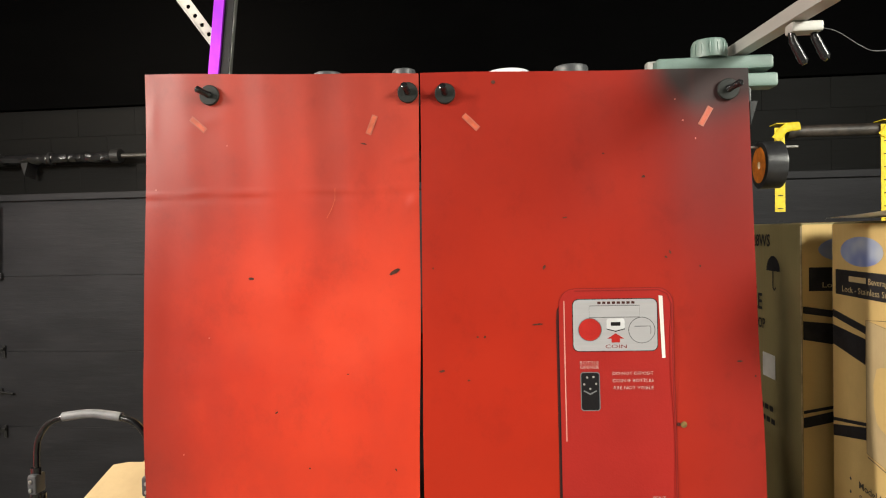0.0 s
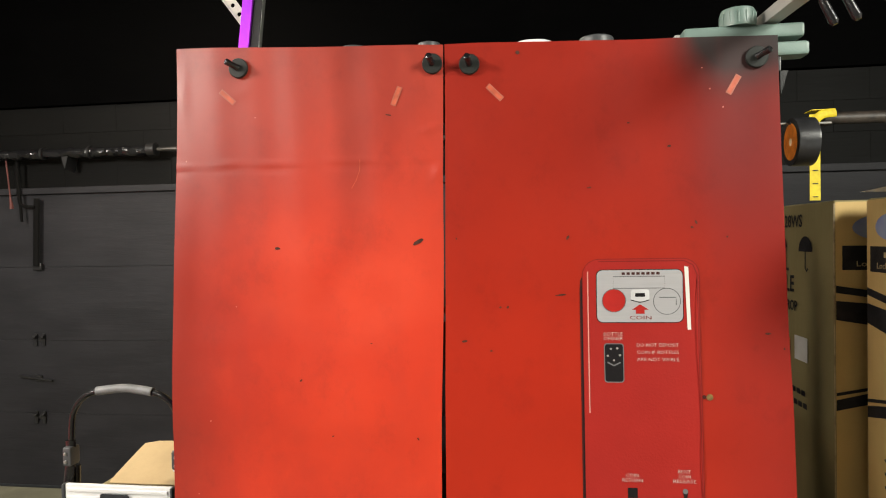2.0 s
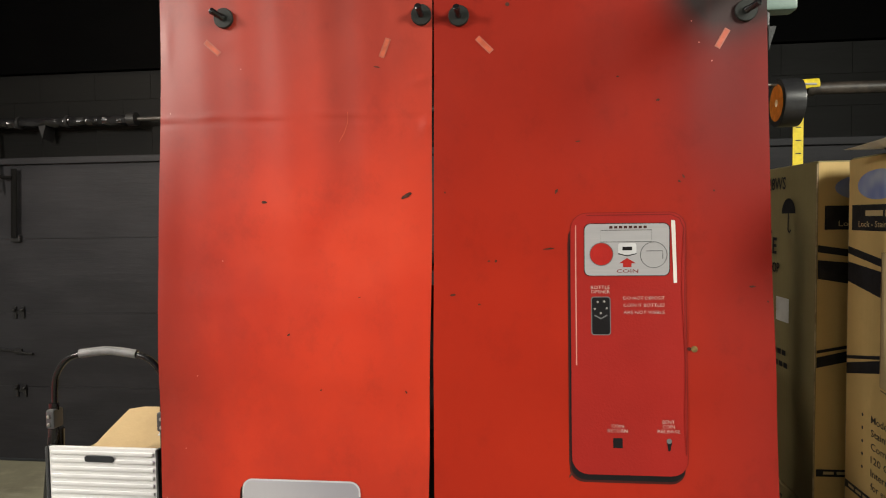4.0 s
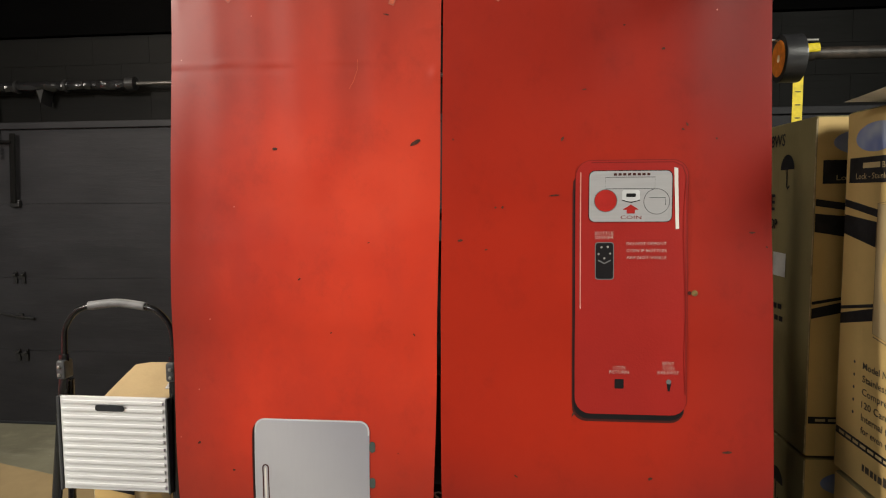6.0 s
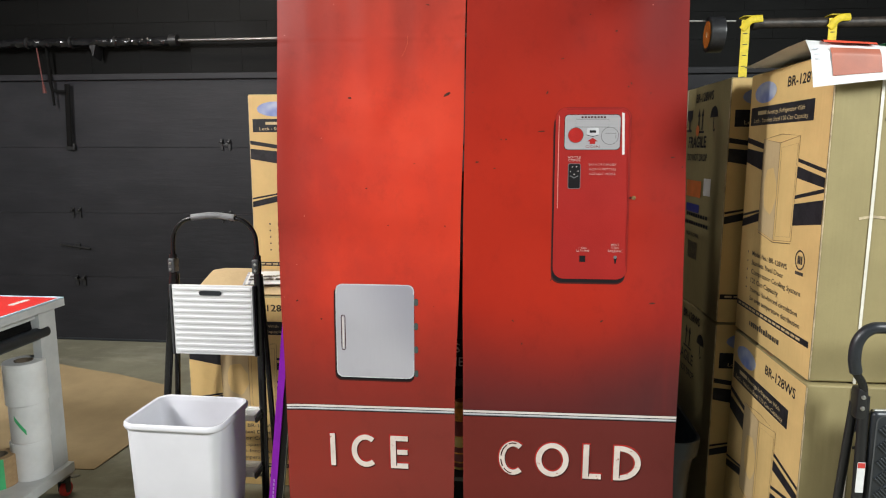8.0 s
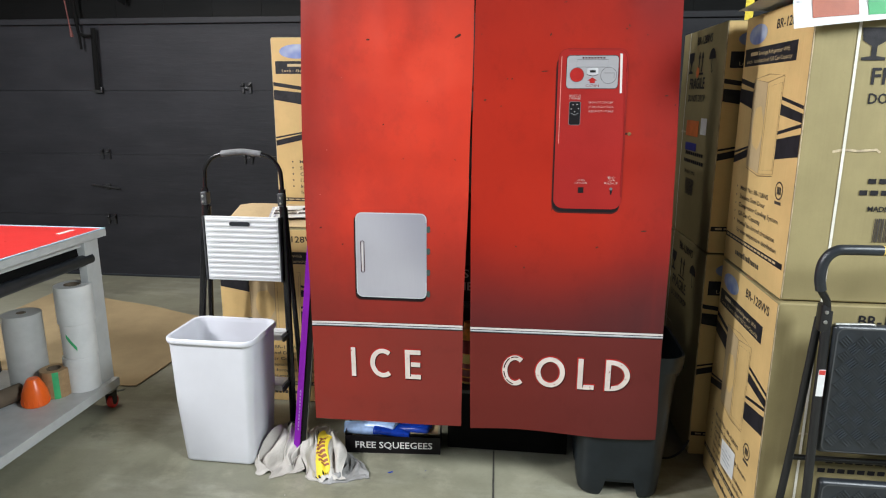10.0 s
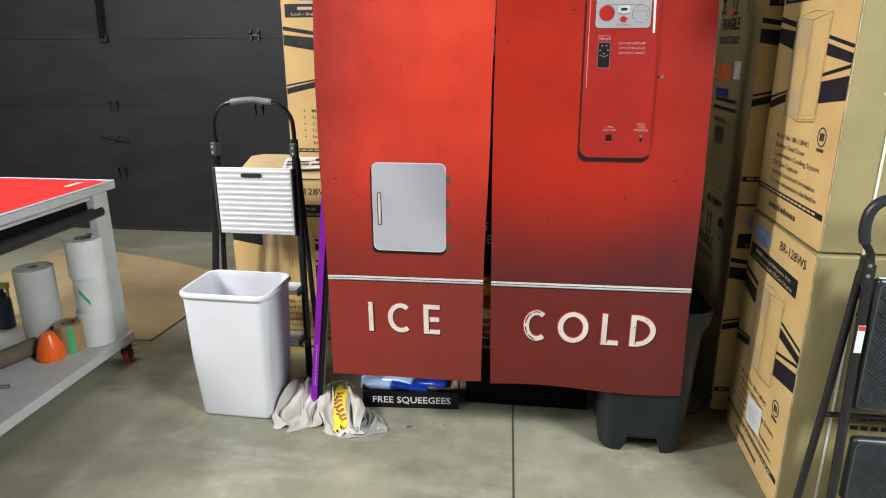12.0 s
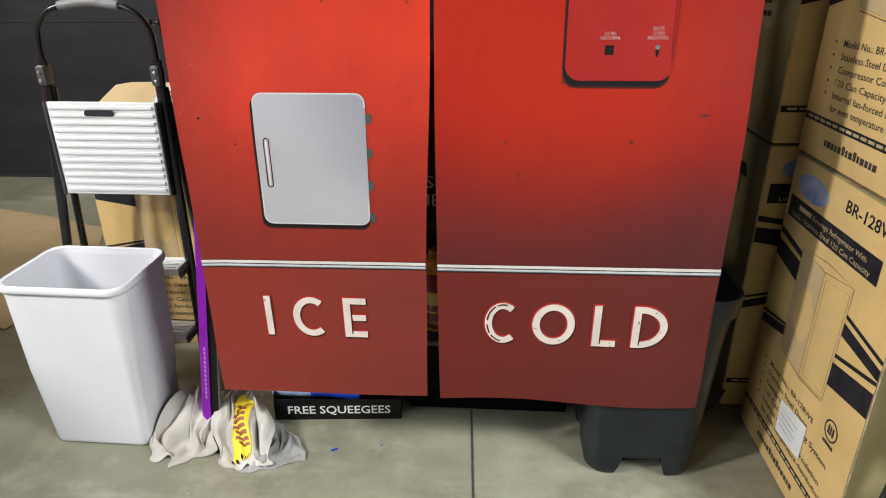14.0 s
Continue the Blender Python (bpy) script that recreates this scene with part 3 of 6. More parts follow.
for row in range(3):
    for k in range(23):
        x = -5.4 + 0.40 * k + (0.2 if row % 2 else 0)
        if me_block is None:
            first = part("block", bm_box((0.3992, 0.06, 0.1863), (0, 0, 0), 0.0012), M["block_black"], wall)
            me_block = first.data
            ob = first
        else:
            ob = new("block", me_block)
            ob.parent = wall
        ob.location = (x, WALL_Y + 0.038 + random.uniform(-0.0006, 0.0006), 2.115 + 0.095 + 0.187 * row)

door = thing("door_1", "black painted sectional roll-up door, shut", "door", kind="structure")
for k in range(4):
    z0 = 0.02 + 0.514 * k
    part("door_section", bm_box((8.2, 0.045, 0.5128), (-1.5, WALL_Y + 0.01, z0 + 0.2564), 0.002), M["door_black"], door)
part("top_rail", bm_box((8.4, 0.07, 0.045), (-1.3, WALL_Y - 0.005, 2.092), 0.006), M["door_black"], door)
part("bottom_seal", bm_box((8.2, 0.05, 0.02), (-1.5, WALL_Y + 0.01, 0.012), 0.004), M["rubber_black"], door)


def door_hinge(x, z):
    hinge = part("hinge", bm_box((0.055, 0.008, 0.02), (x, WALL_Y - 0.018, z), 0.003), M["steel_black"], door)
    for dx in (-0.03, 0.03):
        part("leaf", bm_box((0.022, 0.014, 0.085), (x + dx, WALL_Y - 0.021, z), 0.004), M["steel_black"], hinge)
        part("roller", bm_lathe([(0.010, -0.012), (0.012, 0), (0.010, 0.012)], 12, (x + dx, WALL_Y - 0.035, z + 0.02), "x"), M["steel_black"], hinge)


for hx, hz in ((-2.148, 1.582), (-2.170, 1.030), (-3.405, 1.052), (-3.415, 0.505), (-2.15, 0.51)):
    door_hinge(hx, hz)
part("slide_bolt", bm_merge(bm_tube([(-3.56, WALL_Y - 0.03, 0.795), (-3.31, WALL_Y - 0.03, 0.765)], 0.008), bm_box((0.05, 0.02, 0.04), (-3.42, WALL_Y - 0.02, 0.78), 0.004)), M["steel_black"], door)

arm = thing("door_arm", "black steel lift arm hanging on the shut door", "door arm")
part("strut", bm_tube([(-3.375, WALL_Y - 0.05, 2.04), (-3.395, WALL_Y - 0.05, 1.57)], 0.022, 10, 0.5), M["matt_black"], arm)
part("bracket", bm_box((0.07, 0.03, 0.05), (-3.395, WALL_Y - 0.03, 1.565), 0.008), M["steel_black"], arm)
part("link", bm_tube(curve_points([(-3.51, WALL_Y - 0.06, 2.36), (-3.50, WALL_Y - 0.06, 2.05), (-3.47, WALL_Y - 0.06, 1.99), (-3.38, WALL_Y - 0.06, 1.98)]), 0.012, 8), M["matt_black"], arm)
part("rod", bm_tube([(-3.515, WALL_Y - 0.06, 2.36), (-3.485, WALL_Y - 0.06, 1.88)], 0.009, 8), M["matt_black"], arm)
whole("pull_cord", bm_tube([(-3.565, WALL_Y - 0.10, 2.36), (-3.535, WALL_Y - 0.10, 2.06), (-3.525, WALL_Y - 0.10, 1.97)], [0.006, 0.005, 0.014], 8), M["red_cord"], "faded red pull cord hanging beside the door", "cord")

shaft = thing("torsion_shaft", "black wrapped torsion shaft above the door", "door shaft")
wob = [(-5.4 + 0.02 * k, WALL_Y - 0.10 + 0.004 * noise.noise((k * 0.35, 1, 0)), 2.338 + 0.008 * noise.noise((k * 0.22, 4, 0))) for k in range(147)]
sleeve = bm_tube(wob, [0.034 + 0.010 * noise.noise((k * 0.45, 0, 8)) for k in range(len(wob))], 14)
for v in sleeve.verts:
    v.co += Vector((0, 1, 1)) * 0.009 * noise.noise(v.co * 34)
part("wrapped_sleeve", sleeve, M["black_gloss"], shaft, "crinkled black plastic wrap", 25)
for bx in (-4.9, -4.35, -3.62, -3.27, -2.92):
    part("wrap_band", bm_tube([(bx - 0.008, WALL_Y - 0.10, 2.338), (bx + 0.010, WALL_Y - 0.10, 2.338)], 0.042, 16), M["steel_black"], shaft)
part("bare_rod", bm_tube([(-2.75, WALL_Y - 0.10, 2.340), (0.9, WALL_Y - 0.10, 2.345)], 0.014, 12), M["chrome"], shaft)
part("collar", bm_lathe([(0.02, -0.04), (0.045, -0.035), (0.045, 0.02), (0.02, 0.03)], 16, (-2.46, WALL_Y - 0.10, 2.341), "x"), M["steel_black"], shaft)
part("bracket", bm_loft([[(-3.14, WALL_Y - 0.02, 2.36), (-3.10, WALL_Y - 0.02, 2.21), (-3.06, WALL_Y - 0.02, 2.36)], [(-3.14, WALL_Y - 0.12, 2.36), (-3.10, WALL_Y - 0.12, 2.23), (-3.06, WALL_Y - 0.12, 2.36)]]), M["steel_black"], shaft)

pipe = thing("hanging_pipe", "dark brown painted pipe on yellow straps", "pipe")
part("tube", bm_tube([(1.27, 3.0, 2.197), (1.30, 3.0, 2.196), (3.45, 3.0, 2.185)], [0.03, 0.026, 0.026], 16), M["pipe"], pipe)
part("end_cap", bm_lathe([(0.012, -0.02), (0.034, -0.015), (0.034, 0.012), (0.012, 0.016)], 18, (1.27, 3.0, 2.197), "x"), M["pipe"], pipe)
for sx, low in ((1.225, 1.85), (1.655, 1.70)):
    strap = part("strap", bm_merge(bm_box((0.042, 0.004, 2.21 - low), (sx - 0.012, 2.965, (2.21 + low) / 2), 0.001), bm_box((0.05, 0.075, 0.004), (sx, 3.0, 2.228), 0.001)), M["yellow"], pipe, "bright yellow webbing strap")
    part("loop", bm_tube(curve_points([(sx - 0.03, 2.962, 2.16), (sx + 0.01, 2.955, 2.205), (sx + 0.07, 2.965, 2.215)]), [0.018] * 17, 10, 0.35), M["yellow"], strap)
    for k in range(7):
        part("mark", bm_box((0.02, 0.002, 0.004), (sx - 0.012, 2.9615, 2.14 - 0.055 * k)), M["ink_black"], strap)
part("hanger", bm_tube([(2.4, 3.0, 2.20), (2.4, 3.0, CEILING_Z)], 0.006, 8), M["steel_black"], pipe)
part("hanger", bm_tube([(3.3, 3.0, 2.20), (3.3, 3.0, CEILING_Z)], 0.006, 8), M["steel_black"], pipe)


# ---- the two hanging banners ----
def lerp_table(t, table):
    for (a, va), (b, vb) in zip(table, table[1:]):
        if t <= b:
            f = (t - a) / (b - a)
            f = max(0, f)
            return va + (vb - va) * f * f * (3 - 2 * f)
    return table[-1][1]


BOW = [(0.20, 1.396), (0.45, 1.376), (0.70, 1.362), (0.95, 1.364), (1.30, 1.388), (1.60, 1.403), (2.20, 1.410)]


def banner_y(x, z):
    """How far the hanging vinyl stands in the room."""
    y = lerp_table(z, BOW) + 0.028 * x * min(1, max(0, (z - 0.9) / 0.6))
    if x < -0.14:
        top = min(1, max(0, (z - 1.5) / 0.4))
        y += 0.0005 * top * math.sin(x * 34 + 0.6) + 0.0003 * top * math.sin(x * 71 + z * 3)
        y += 2.4 * (0.6 + noise.noise((x * 14, 0, z * 3))) * (-0.0006 * math.exp(-((z - 1.890 - 0.003 * math.sin(x * 30)) / 0.004) ** 2) + 0.0005 * math.exp(-((z - 1.877) / 0.004) ** 2))
        for px, pz, sx, sz, deep in ((-0.162, 1.955, 0.022, 0.007, -0.0030), (-0.150, 1.862, 0.014, 0.016, -0.0035), (-0.60, 2.04, 0.05, 0.012, -0.0006), (-0.715, 2.05, 0.012, 0.05, -0.0012)):
            y += deep * math.exp(-((x - px) / sx) ** 2) * math.exp(-((z - pz - 0.3 * (x - px)) / sz) ** 2)
        y += 0.004 * math.exp(-((x + 0.74) / 0.04) ** 2) * math.sin(z * 7)
    else:
        y += 0.004 * math.sin(x * 9 + 1) * math.exp(-((z - 0.25) / 0.25) ** 2)
        y += 0.0012 * math.sin(x * 30) * min(1, max(0, (z - 1.7) / 0.3))
    return y


def on_banner(lift):
    """Lays (x, z) on the front of the vinyl, lifted by so many metres."""
    return lambda x, z: Vector((x, banner_y(x, z) - lift, z))


def bm_banner(left, right, top, bottom, cols, rows):
    """left, right: tables of x by height; top, bottom: heights at both ends."""
    bm = bmesh.new()
    for back in (False, True):
        grid = []
        for j in range(rows + 1):
            f = j / rows
            row = []
            for i in range(cols + 1):
                g = i / cols
                z = (bottom[0] + (bottom[1] - bottom[0]) * g) * (1 - f) + (top[0] + (top[1] - top[0]) * g) * f
                if f == 0:
                    z += bottom[2] * math.sin(math.pi * 2 * g)
                if f == 1:
                    z += 0.0008 * math.sin(g * 9)
                x0, x1 = lerp_table(z, left), lerp_table(z, right)
                x = x0 + (x1 - x0) * g
                row.append(bm.verts.new((x, banner_y(x, z) + (0.0008 if back else 0), z)))
            grid.append(row)
        for a, b in zip(grid, grid[1:]):
            for i in range(cols):
                face = (a[i], a[i + 1], b[i + 1], b[i])
                bm.faces.new(face[::-1] if back else face)
    return bm


def mark(parent, x, z, w, h, turn, mat, name="scuff"):
    """A small ragged printed scuff."""
    pts = []
    for k in range(9):
        a = 2 * math.pi * k / 9
        r = random.uniform(0.6, 1.0)
        u, v = w / 2 * r * math.cos(a), h / 2 * r * math.sin(a)
        c, q = math.cos(radians(turn)), math.sin(radians(turn))
        pts.append((x + u * c - v * q, z + u * q + v * c))
    part(name, bm_poly(pts, on_banner(0.0012)), mat, parent, smooth=0)


def tape_bit(parent, x, z, turn):
    c, q = math.cos(radians(turn)), math.sin(radians(turn))

    def rect(w, h):
        return [(x + u * c - v * q, z + u * q + v * c) for u, v in ((-w, -h), (w, -h), (w, h), (-w, h))]
    t = part("tape_strip", bm_poly(rect(0.0210, 0.0062), on_banner(0.0012)), M["clear_tape"], parent, "strip of pale tape over orange tape", 0)
    part("tape_core", bm_poly(rect(0.0190, 0.0040), on_banner(0.0018)), M["orange_tape"], t, smooth=0)


def trim_strip(parent, x0, x1, z0, z1):
    """Printed chrome moulding across a banner."""
    for name, lo, hi, mat, lift in (("trim_shadow", -0.0125, 0.0095, "ink_black", 0.001), ("trim_gleam", -0.0095, -0.0018, "silver_light", 0.0016), ("trim_shade", -0.0095, -0.0070, "silver_dark", 0.0020), ("trim_light", 0.0008, 0.0085, "ink_white", 0.0016)):
        slope = (z1 - z0) / (x1 - x0)
        pl = on_banner(lift)
        part(name, bm_rr_sheet(x0, x1, lo, hi, 0, lambda u, v: pl(u, z0 + slope * (u - x0) + v), 2, 24), M[mat], parent)


ARC = 26


def arc_band(u, v, ro_x, ro_z, width, a0, a1):
    """Outline of a curved stroke between two angles."""
    outer = [(u + ro_x * math.cos(radians(a0 + (a1 - a0) * k / ARC)), v + ro_z * math.sin(radians(a0 + (a1 - a0) * k / ARC))) for k in range(ARC + 1)]
    inner = [(u + (ro_x - width) * math.cos(radians(a0 + (a1 - a0) * k / ARC)), v + (ro_z - width) * math.sin(radians(a0 + (a1 - a0) * k / ARC))) for k in range(ARC + 1)]
    return outer, inner


def bm_band(outer, inner, place, closed=False):
    bm = bmesh.new()
    a = [bm.verts.new(place(*p)) for p in outer]
    b = [bm.verts.new(place(*p)) for p in inner]
    for k in range(len(a) - 1):
        bm.faces.new((a[k], a[k + 1], b[k + 1], b[k]))
    return bm


def rects(place, *boxes):
    bm = bmesh.new()
    for u0, u1, v0, v1 in boxes:
        bm.faces.new([bm.verts.new(place(u, v)) for u, v in ((u0, v0), (u1, v0), (u1, v1), (u0, v1))])
    return bm


def big_letter(ch, x0, x1, z0, z1, place, grow=0.0):
    """The capitals of the two large printed words."""
    x0, x1, z0, z1 = x0 - grow, x1 + grow, z0 - grow, z1 + grow
    w, h, s = x1 - x0, z1 - z0, 0.0185 + 2 * grow
    cz = (z0 + z1) / 2
    if ch == "I":
        return rects(place, (x0, x1, z0, z1))
    if ch == "L":
        return rects(place, (x0, x0 + s, z0, z1), (x0 + s, x1, z0, z0 + s))
    if ch == "E":
        return rects(place, (x0, x0 + s, z0, z1), (x0 + s, x1, z0, z0 + s), (x0 + s, x1 - 0.002, cz - s / 2, cz + s / 2), (x0 + s, x1, z1 - s, z1))
    if ch == "O":
        return bm_band(*arc_band((x0 + x1) / 2, cz, w / 2, h / 2, s, 0, 360), place)
    if ch == "C":
        return bm_band(*arc_band(x0 + w * 0.60, cz, w * 0.60, h / 2, s, 52, 308), place)
    outer, inner = arc_band(x0 + s, cz, w - s, h / 2, s, 90, -90)
    return bm_merge(rects(place, (x0, x0 + s, z0, z1)), bm_band(outer, inner, place))


def printed_word(parent, letters, z0, z1, slope=0.0):
    for ch, x0, x1 in letters:
        halo = part("letter_halo", big_letter(ch, x0, x1, z0, z1, on_banner(0.0010), 0.0045), M["halo_red"], parent, smooth=0)
        shade = part("letter_shade", big_letter(ch, x0 + 0.002, x1 + 0.002, z0 - 0.003, z1 - 0.002, on_banner(0.0015), 0.0015), M["ink_soot"], parent, smooth=0)
        part("letter", big_letter(ch, x0, x1, z0, z1, on_banner(0.0020)), M["letter"], parent, "worn white printed letter " + ch, 0)


def magnet(x, z, lean):
    """A round magnet with a peg, holding a banner to the steel header."""
    mag = thing("magnet_hook", "black rubber-coated magnet with a peg holding the banner", "magnet", group="magnets on the banners")
    y = banner_y(x, z) - 0.001
    part("disc", bm_lathe([(0.006, -0.0001), (0.0205, 0.0), (0.0215, 0.002), (0.0215, 0.006), (0.0200, 0.008), (0.008, 0.0085)], 32, (x, y, z), "y"), M["magnet"], mag)
    tip = Vector((x + lean[0], y - 0.034, z + lean[1]))
    base = Vector((x, y - 0.008, z))
    pts = [base, base.lerp(tip, 0.3), base.lerp(tip, 0.7), base.lerp(tip, 0.92), tip]
    part("peg", bm_tube(pts, [0.0075, 0.0062, 0.0068, 0.0070, 0.0035], 12), M["black_gloss"], mag)


left = thing("banner", "red vinyl banner printed with a steel door, hung by magnets", "banner", group="hanging banners")
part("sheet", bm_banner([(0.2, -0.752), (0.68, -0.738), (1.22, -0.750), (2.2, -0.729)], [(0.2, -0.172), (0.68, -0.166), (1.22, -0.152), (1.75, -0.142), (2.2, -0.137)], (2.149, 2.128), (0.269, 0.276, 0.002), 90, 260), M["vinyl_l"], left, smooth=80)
right = thing("banner", "red vinyl banner printed with a coin panel, hung by magnets", "banner", group="hanging banners")
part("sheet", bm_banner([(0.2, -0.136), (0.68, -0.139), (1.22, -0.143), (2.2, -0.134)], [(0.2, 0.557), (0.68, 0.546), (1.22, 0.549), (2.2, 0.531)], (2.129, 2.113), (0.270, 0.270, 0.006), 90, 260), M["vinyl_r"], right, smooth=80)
trim_strip(left, -0.737, -0.167, 0.683, 0.688)
trim_strip(right, -0.138, 0.546, 0.685, 0.690)
printed_word(left, (("I", -0.593, -0.576), ("C", -0.520, -0.437), ("E", -0.385, -0.325)), 0.469, 0.589)
printed_word(right, (("C", -0.018, 0.060), ("O", 0.104, 0.212), ("L", 0.258, 0.318), ("D", 0.357, 0.444)), 0.465, 0.588)

# worn dark chips on one letter
for a0, a1 in ((75, 112), (118, 172), (186, 214), (222, 262)):
    part("letter_wear", bm_band(*arc_band(-0.018 + 0.078 * 0.60, 0.5265, 0.078 * 0.60 - 0.004, 0.0575, 0.0042, a0, a1), on_banner(0.0025)), M["ink_soot"], right, smooth=0)

# printed steel door on the first banner
for k, mat in enumerate(("ink_soot", "ink_black")):
    part("door_shadow", bm_rr_sheet(-0.567 + 0.003 * k, -0.300, 0.781 + 0.004 * k, 1.10, 0.022, on_banner(0.0010 + 0.0004 * k)), M[mat], left)
printed = part("printed_door", bm_rr_sheet(-0.561, -0.300, 0.793, 1.109, 0.022, on_banner(0.0018)), M["door_print"], left, "grey brushed steel door printed on the vinyl")
part("door_edge", bm_line([(p[0] - 0.4305, p[1] + 0.951) for p in ring_rr(0.257, 0.312, 0.021)] + [(ring_rr(0.257, 0.312, 0.021)[0][0] - 0.4305, ring_rr(0.257, 0.312, 0.021)[0][1] + 0.951)], 0.0035, on_banner(0.0023)), M["silver_light"], printed)
handle = part("door_handle", bm_line([(p[0] - 0.536, p[1] + 0.946) for p in ring_rr(0.0125, 0.118, 0.006)] + [(ring_rr(0.0125, 0.118, 0.006)[0][0] - 0.536, ring_rr(0.0125, 0.118, 0.006)[0][1] + 0.946)], 0.0026, on_banner(0.0025)), M["ink_soot"], printed, "printed chrome pull handle")
part("handle_gleam", bm_rr_sheet(-0.5385, -0.5345, 0.893, 0.999, 0.002, on_banner(0.0024), 10, 2), M["ink_white"], handle)
for z in (1.052, 0.972, 0.893, 0.812):
    part("printed_hinge", bm_rr_sheet(-0.300, -0.287, z - 0.012, z + 0.012, 0.007, on_banner(0.0014), 6, 3), M["hinge_ink"], left)

# printed coin panel on the second banner
CP = dict(u0=0.144, u1=0.374, v0=1.138, v1=1.672)
part("panel_shadow", bm_rr_sheet(0.1375, 0.370, 1.122, 1.650, 0.030, on_banner(0.0008)), M["ink_soot"], right)
part("panel_shadow", bm_rr_sheet(0.1405, 0.370, 1.127, 1.640, 0.030, on_banner(0.0011)), M["ink_black"], right)
part("panel_outline", bm_rr_sheet(0.143, 0.3755, 1.138, 1.6735, 0.033, on_banner(0.0013), 40, 8), M["ink_wine"], right)
coin = part("coin_panel", bm_rr_sheet(CP["u0"], CP["u1"], CP["v0"], CP["v1"], 0.032, on_banner(0.0015), 40, 10), M["coin_red"], right, "deep red coin panel printed on the vinyl")
part("highlight", bm_rr_sheet(0.1528, 0.1553, 1.36, 1.648, 0.0018, on_banner(0.0020), 16, 1), M["ink_pink"], coin)
part("highlight", bm_poly([(0.3505, 1.528), (0.3575, 1.529), (0.3535, 1.655), (0.3455, 1.657)], on_banner(0.0020)), M["ink_white"], coin, smooth=0)
part("rim_line", bm_line([(0.176, 1.668), (0.345, 1.668), (0.362, 1.660), (0.3705, 1.640), (0.3715, 1.18)], 0.002, on_banner(0.0019)), M["ink_wine"], coin)
part("plate_shadow", bm_rr_sheet(0.1705, 0.3435, 1.5425, 1.6515, 0.013, on_banner(0.0019)), M["ink_black"], coin)
plate = part("coin_plate", bm_rr_sheet(0.172, 0.342, 1.544, 1.650, 0.012, on_banner(0.0023)), M["silver"], coin, "silver coin plate")
up = on_banner(0.0027)
part("maker_mark", bm_merge(*[rects(up, (0.222 + 0.0098 * k, 0.2285 + 0.0098 * k, 1.6405, 1.6455)) for k in range(8)]), M["ink_soot"], plate, smooth=0)
part("recess_line", bm_line([(0.205, 1.613), (0.307, 1.613), (0.307, 1.637), (0.205, 1.637), (0.205, 1.613)], 0.0014, up), M["silver_dark"], plate, smooth=0)
part("red_disc", bm_poly(circle(0.206, 1.588, 0.0235), up), M["ink_red"], plate, smooth=0)
part("disc_line", bm_line(circle(0.206, 1.588, 0.0235) + [(0.2295, 1.588)], 0.0012, on_banner(0.0030)), M["silver_dark"], plate, smooth=0)
part("reject_line", bm_line(circle(0.311, 1.586, 0.0265) + [(0.3375, 1.586)], 0.0014, up), M["silver_dark"], plate, smooth=0)
part("reject_slot", bm_line([(0.296, 1.594), (0.329, 1.594), (0.329, 1.578)], 0.0016, up), M["silver_dark"], plate, smooth=0)
slot = part("coin_bezel", bm_rr_sheet(0.240, 0.2765, 1.587, 1.6105, 0.005, up, 8, 4), M["silver_light"], plate)
part("bezel_line", bm_line([(0.240, 1.589), (0.258, 1.584), (0.2765, 1.589)], 0.0018, on_banner(0.0030)), M["ink_black"], slot, smooth=0)
part("coin_slot", bm_rr_sheet(0.2485, 0.268, 1.5955, 1.603, 0.001, on_banner(0.0031), 3, 3), M["ink_black"], slot)
part("arrow", bm_poly([(0.2495, 1.561), (0.2665, 1.561), (0.2665, 1.569), (0.275, 1.569), (0.258, 1.580), (0.241, 1.569), (0.2495, 1.569)], up), M["ink_red"], plate, smooth=0)
part("lettering", bm_text("COIN", 0.043, 0.0072, up, at=(0.2585, 1.5495)), M["ink_wine"], plate, smooth=0)
ink = on_banner(0.0021)
for words, w, u, v, h, al in (("BOTTLE", 0.038, 0.2035, 1.5165, 0.0066, "CENTER"), ("OPENER", 0.038, 0.2035, 1.5075, 0.0066, "CENTER"),
                              ("DO NOT DEPOSIT", 0.082, 0.250, 1.4945, 0.0064, "LEFT"), ("COIN IF BOTTLES", 0.082, 0.250, 1.4800, 0.0064, "LEFT"), ("ARE NOT VISIBLE", 0.082, 0.250, 1.4655, 0.0064, "LEFT"),
                              ("COIN", 0.024, 0.2360, 1.2330, 0.0066, "CENTER"), ("RETURN", 0.040, 0.2360, 1.2235, 0.0066, "CENTER"),
                              ("BENT", 0.024, 0.3375, 1.2430, 0.0066, "CENTER"), ("COIN", 0.023, 0.3375, 1.2335, 0.0066, "CENTER"), ("RELEASE", 0.044, 0.3375, 1.2240, 0.0066, "CENTER")):
    part("lettering", bm_text(words, w, h, ink, al, (u, v), 0.016), M["ink_pale"], coin, smooth=0)
opener = part("bottle_opener", bm_rr_sheet(0.1845, 0.224, 1.422, 1.501, 0.006, ink, 14, 5), M["silver_dark"], coin, "black bottle opener in a thin grey frame")
part("opener_well", bm_rr_sheet(0.1865, 0.222, 1.424, 1.499, 0.005, on_banner(0.0024), 14, 5), M["ink_black"], opener)
for u, v in ((0.192, 1.476), (0.216, 1.477), (0.204, 1.467), (0.198, 1.490), (0.211, 1.491)):
    part("bolt", bm_poly(circle(u, v, 0.0024, 10), on_banner(0.0028)), M["ink_grey"], opener, smooth=0)
part("opener_lip", bm_line([(0.191, 1.463), (0.204, 1.456), (0.217, 1.463)], 0.003, on_banner(0.0027)), M["silver_dark"], opener, smooth=0)
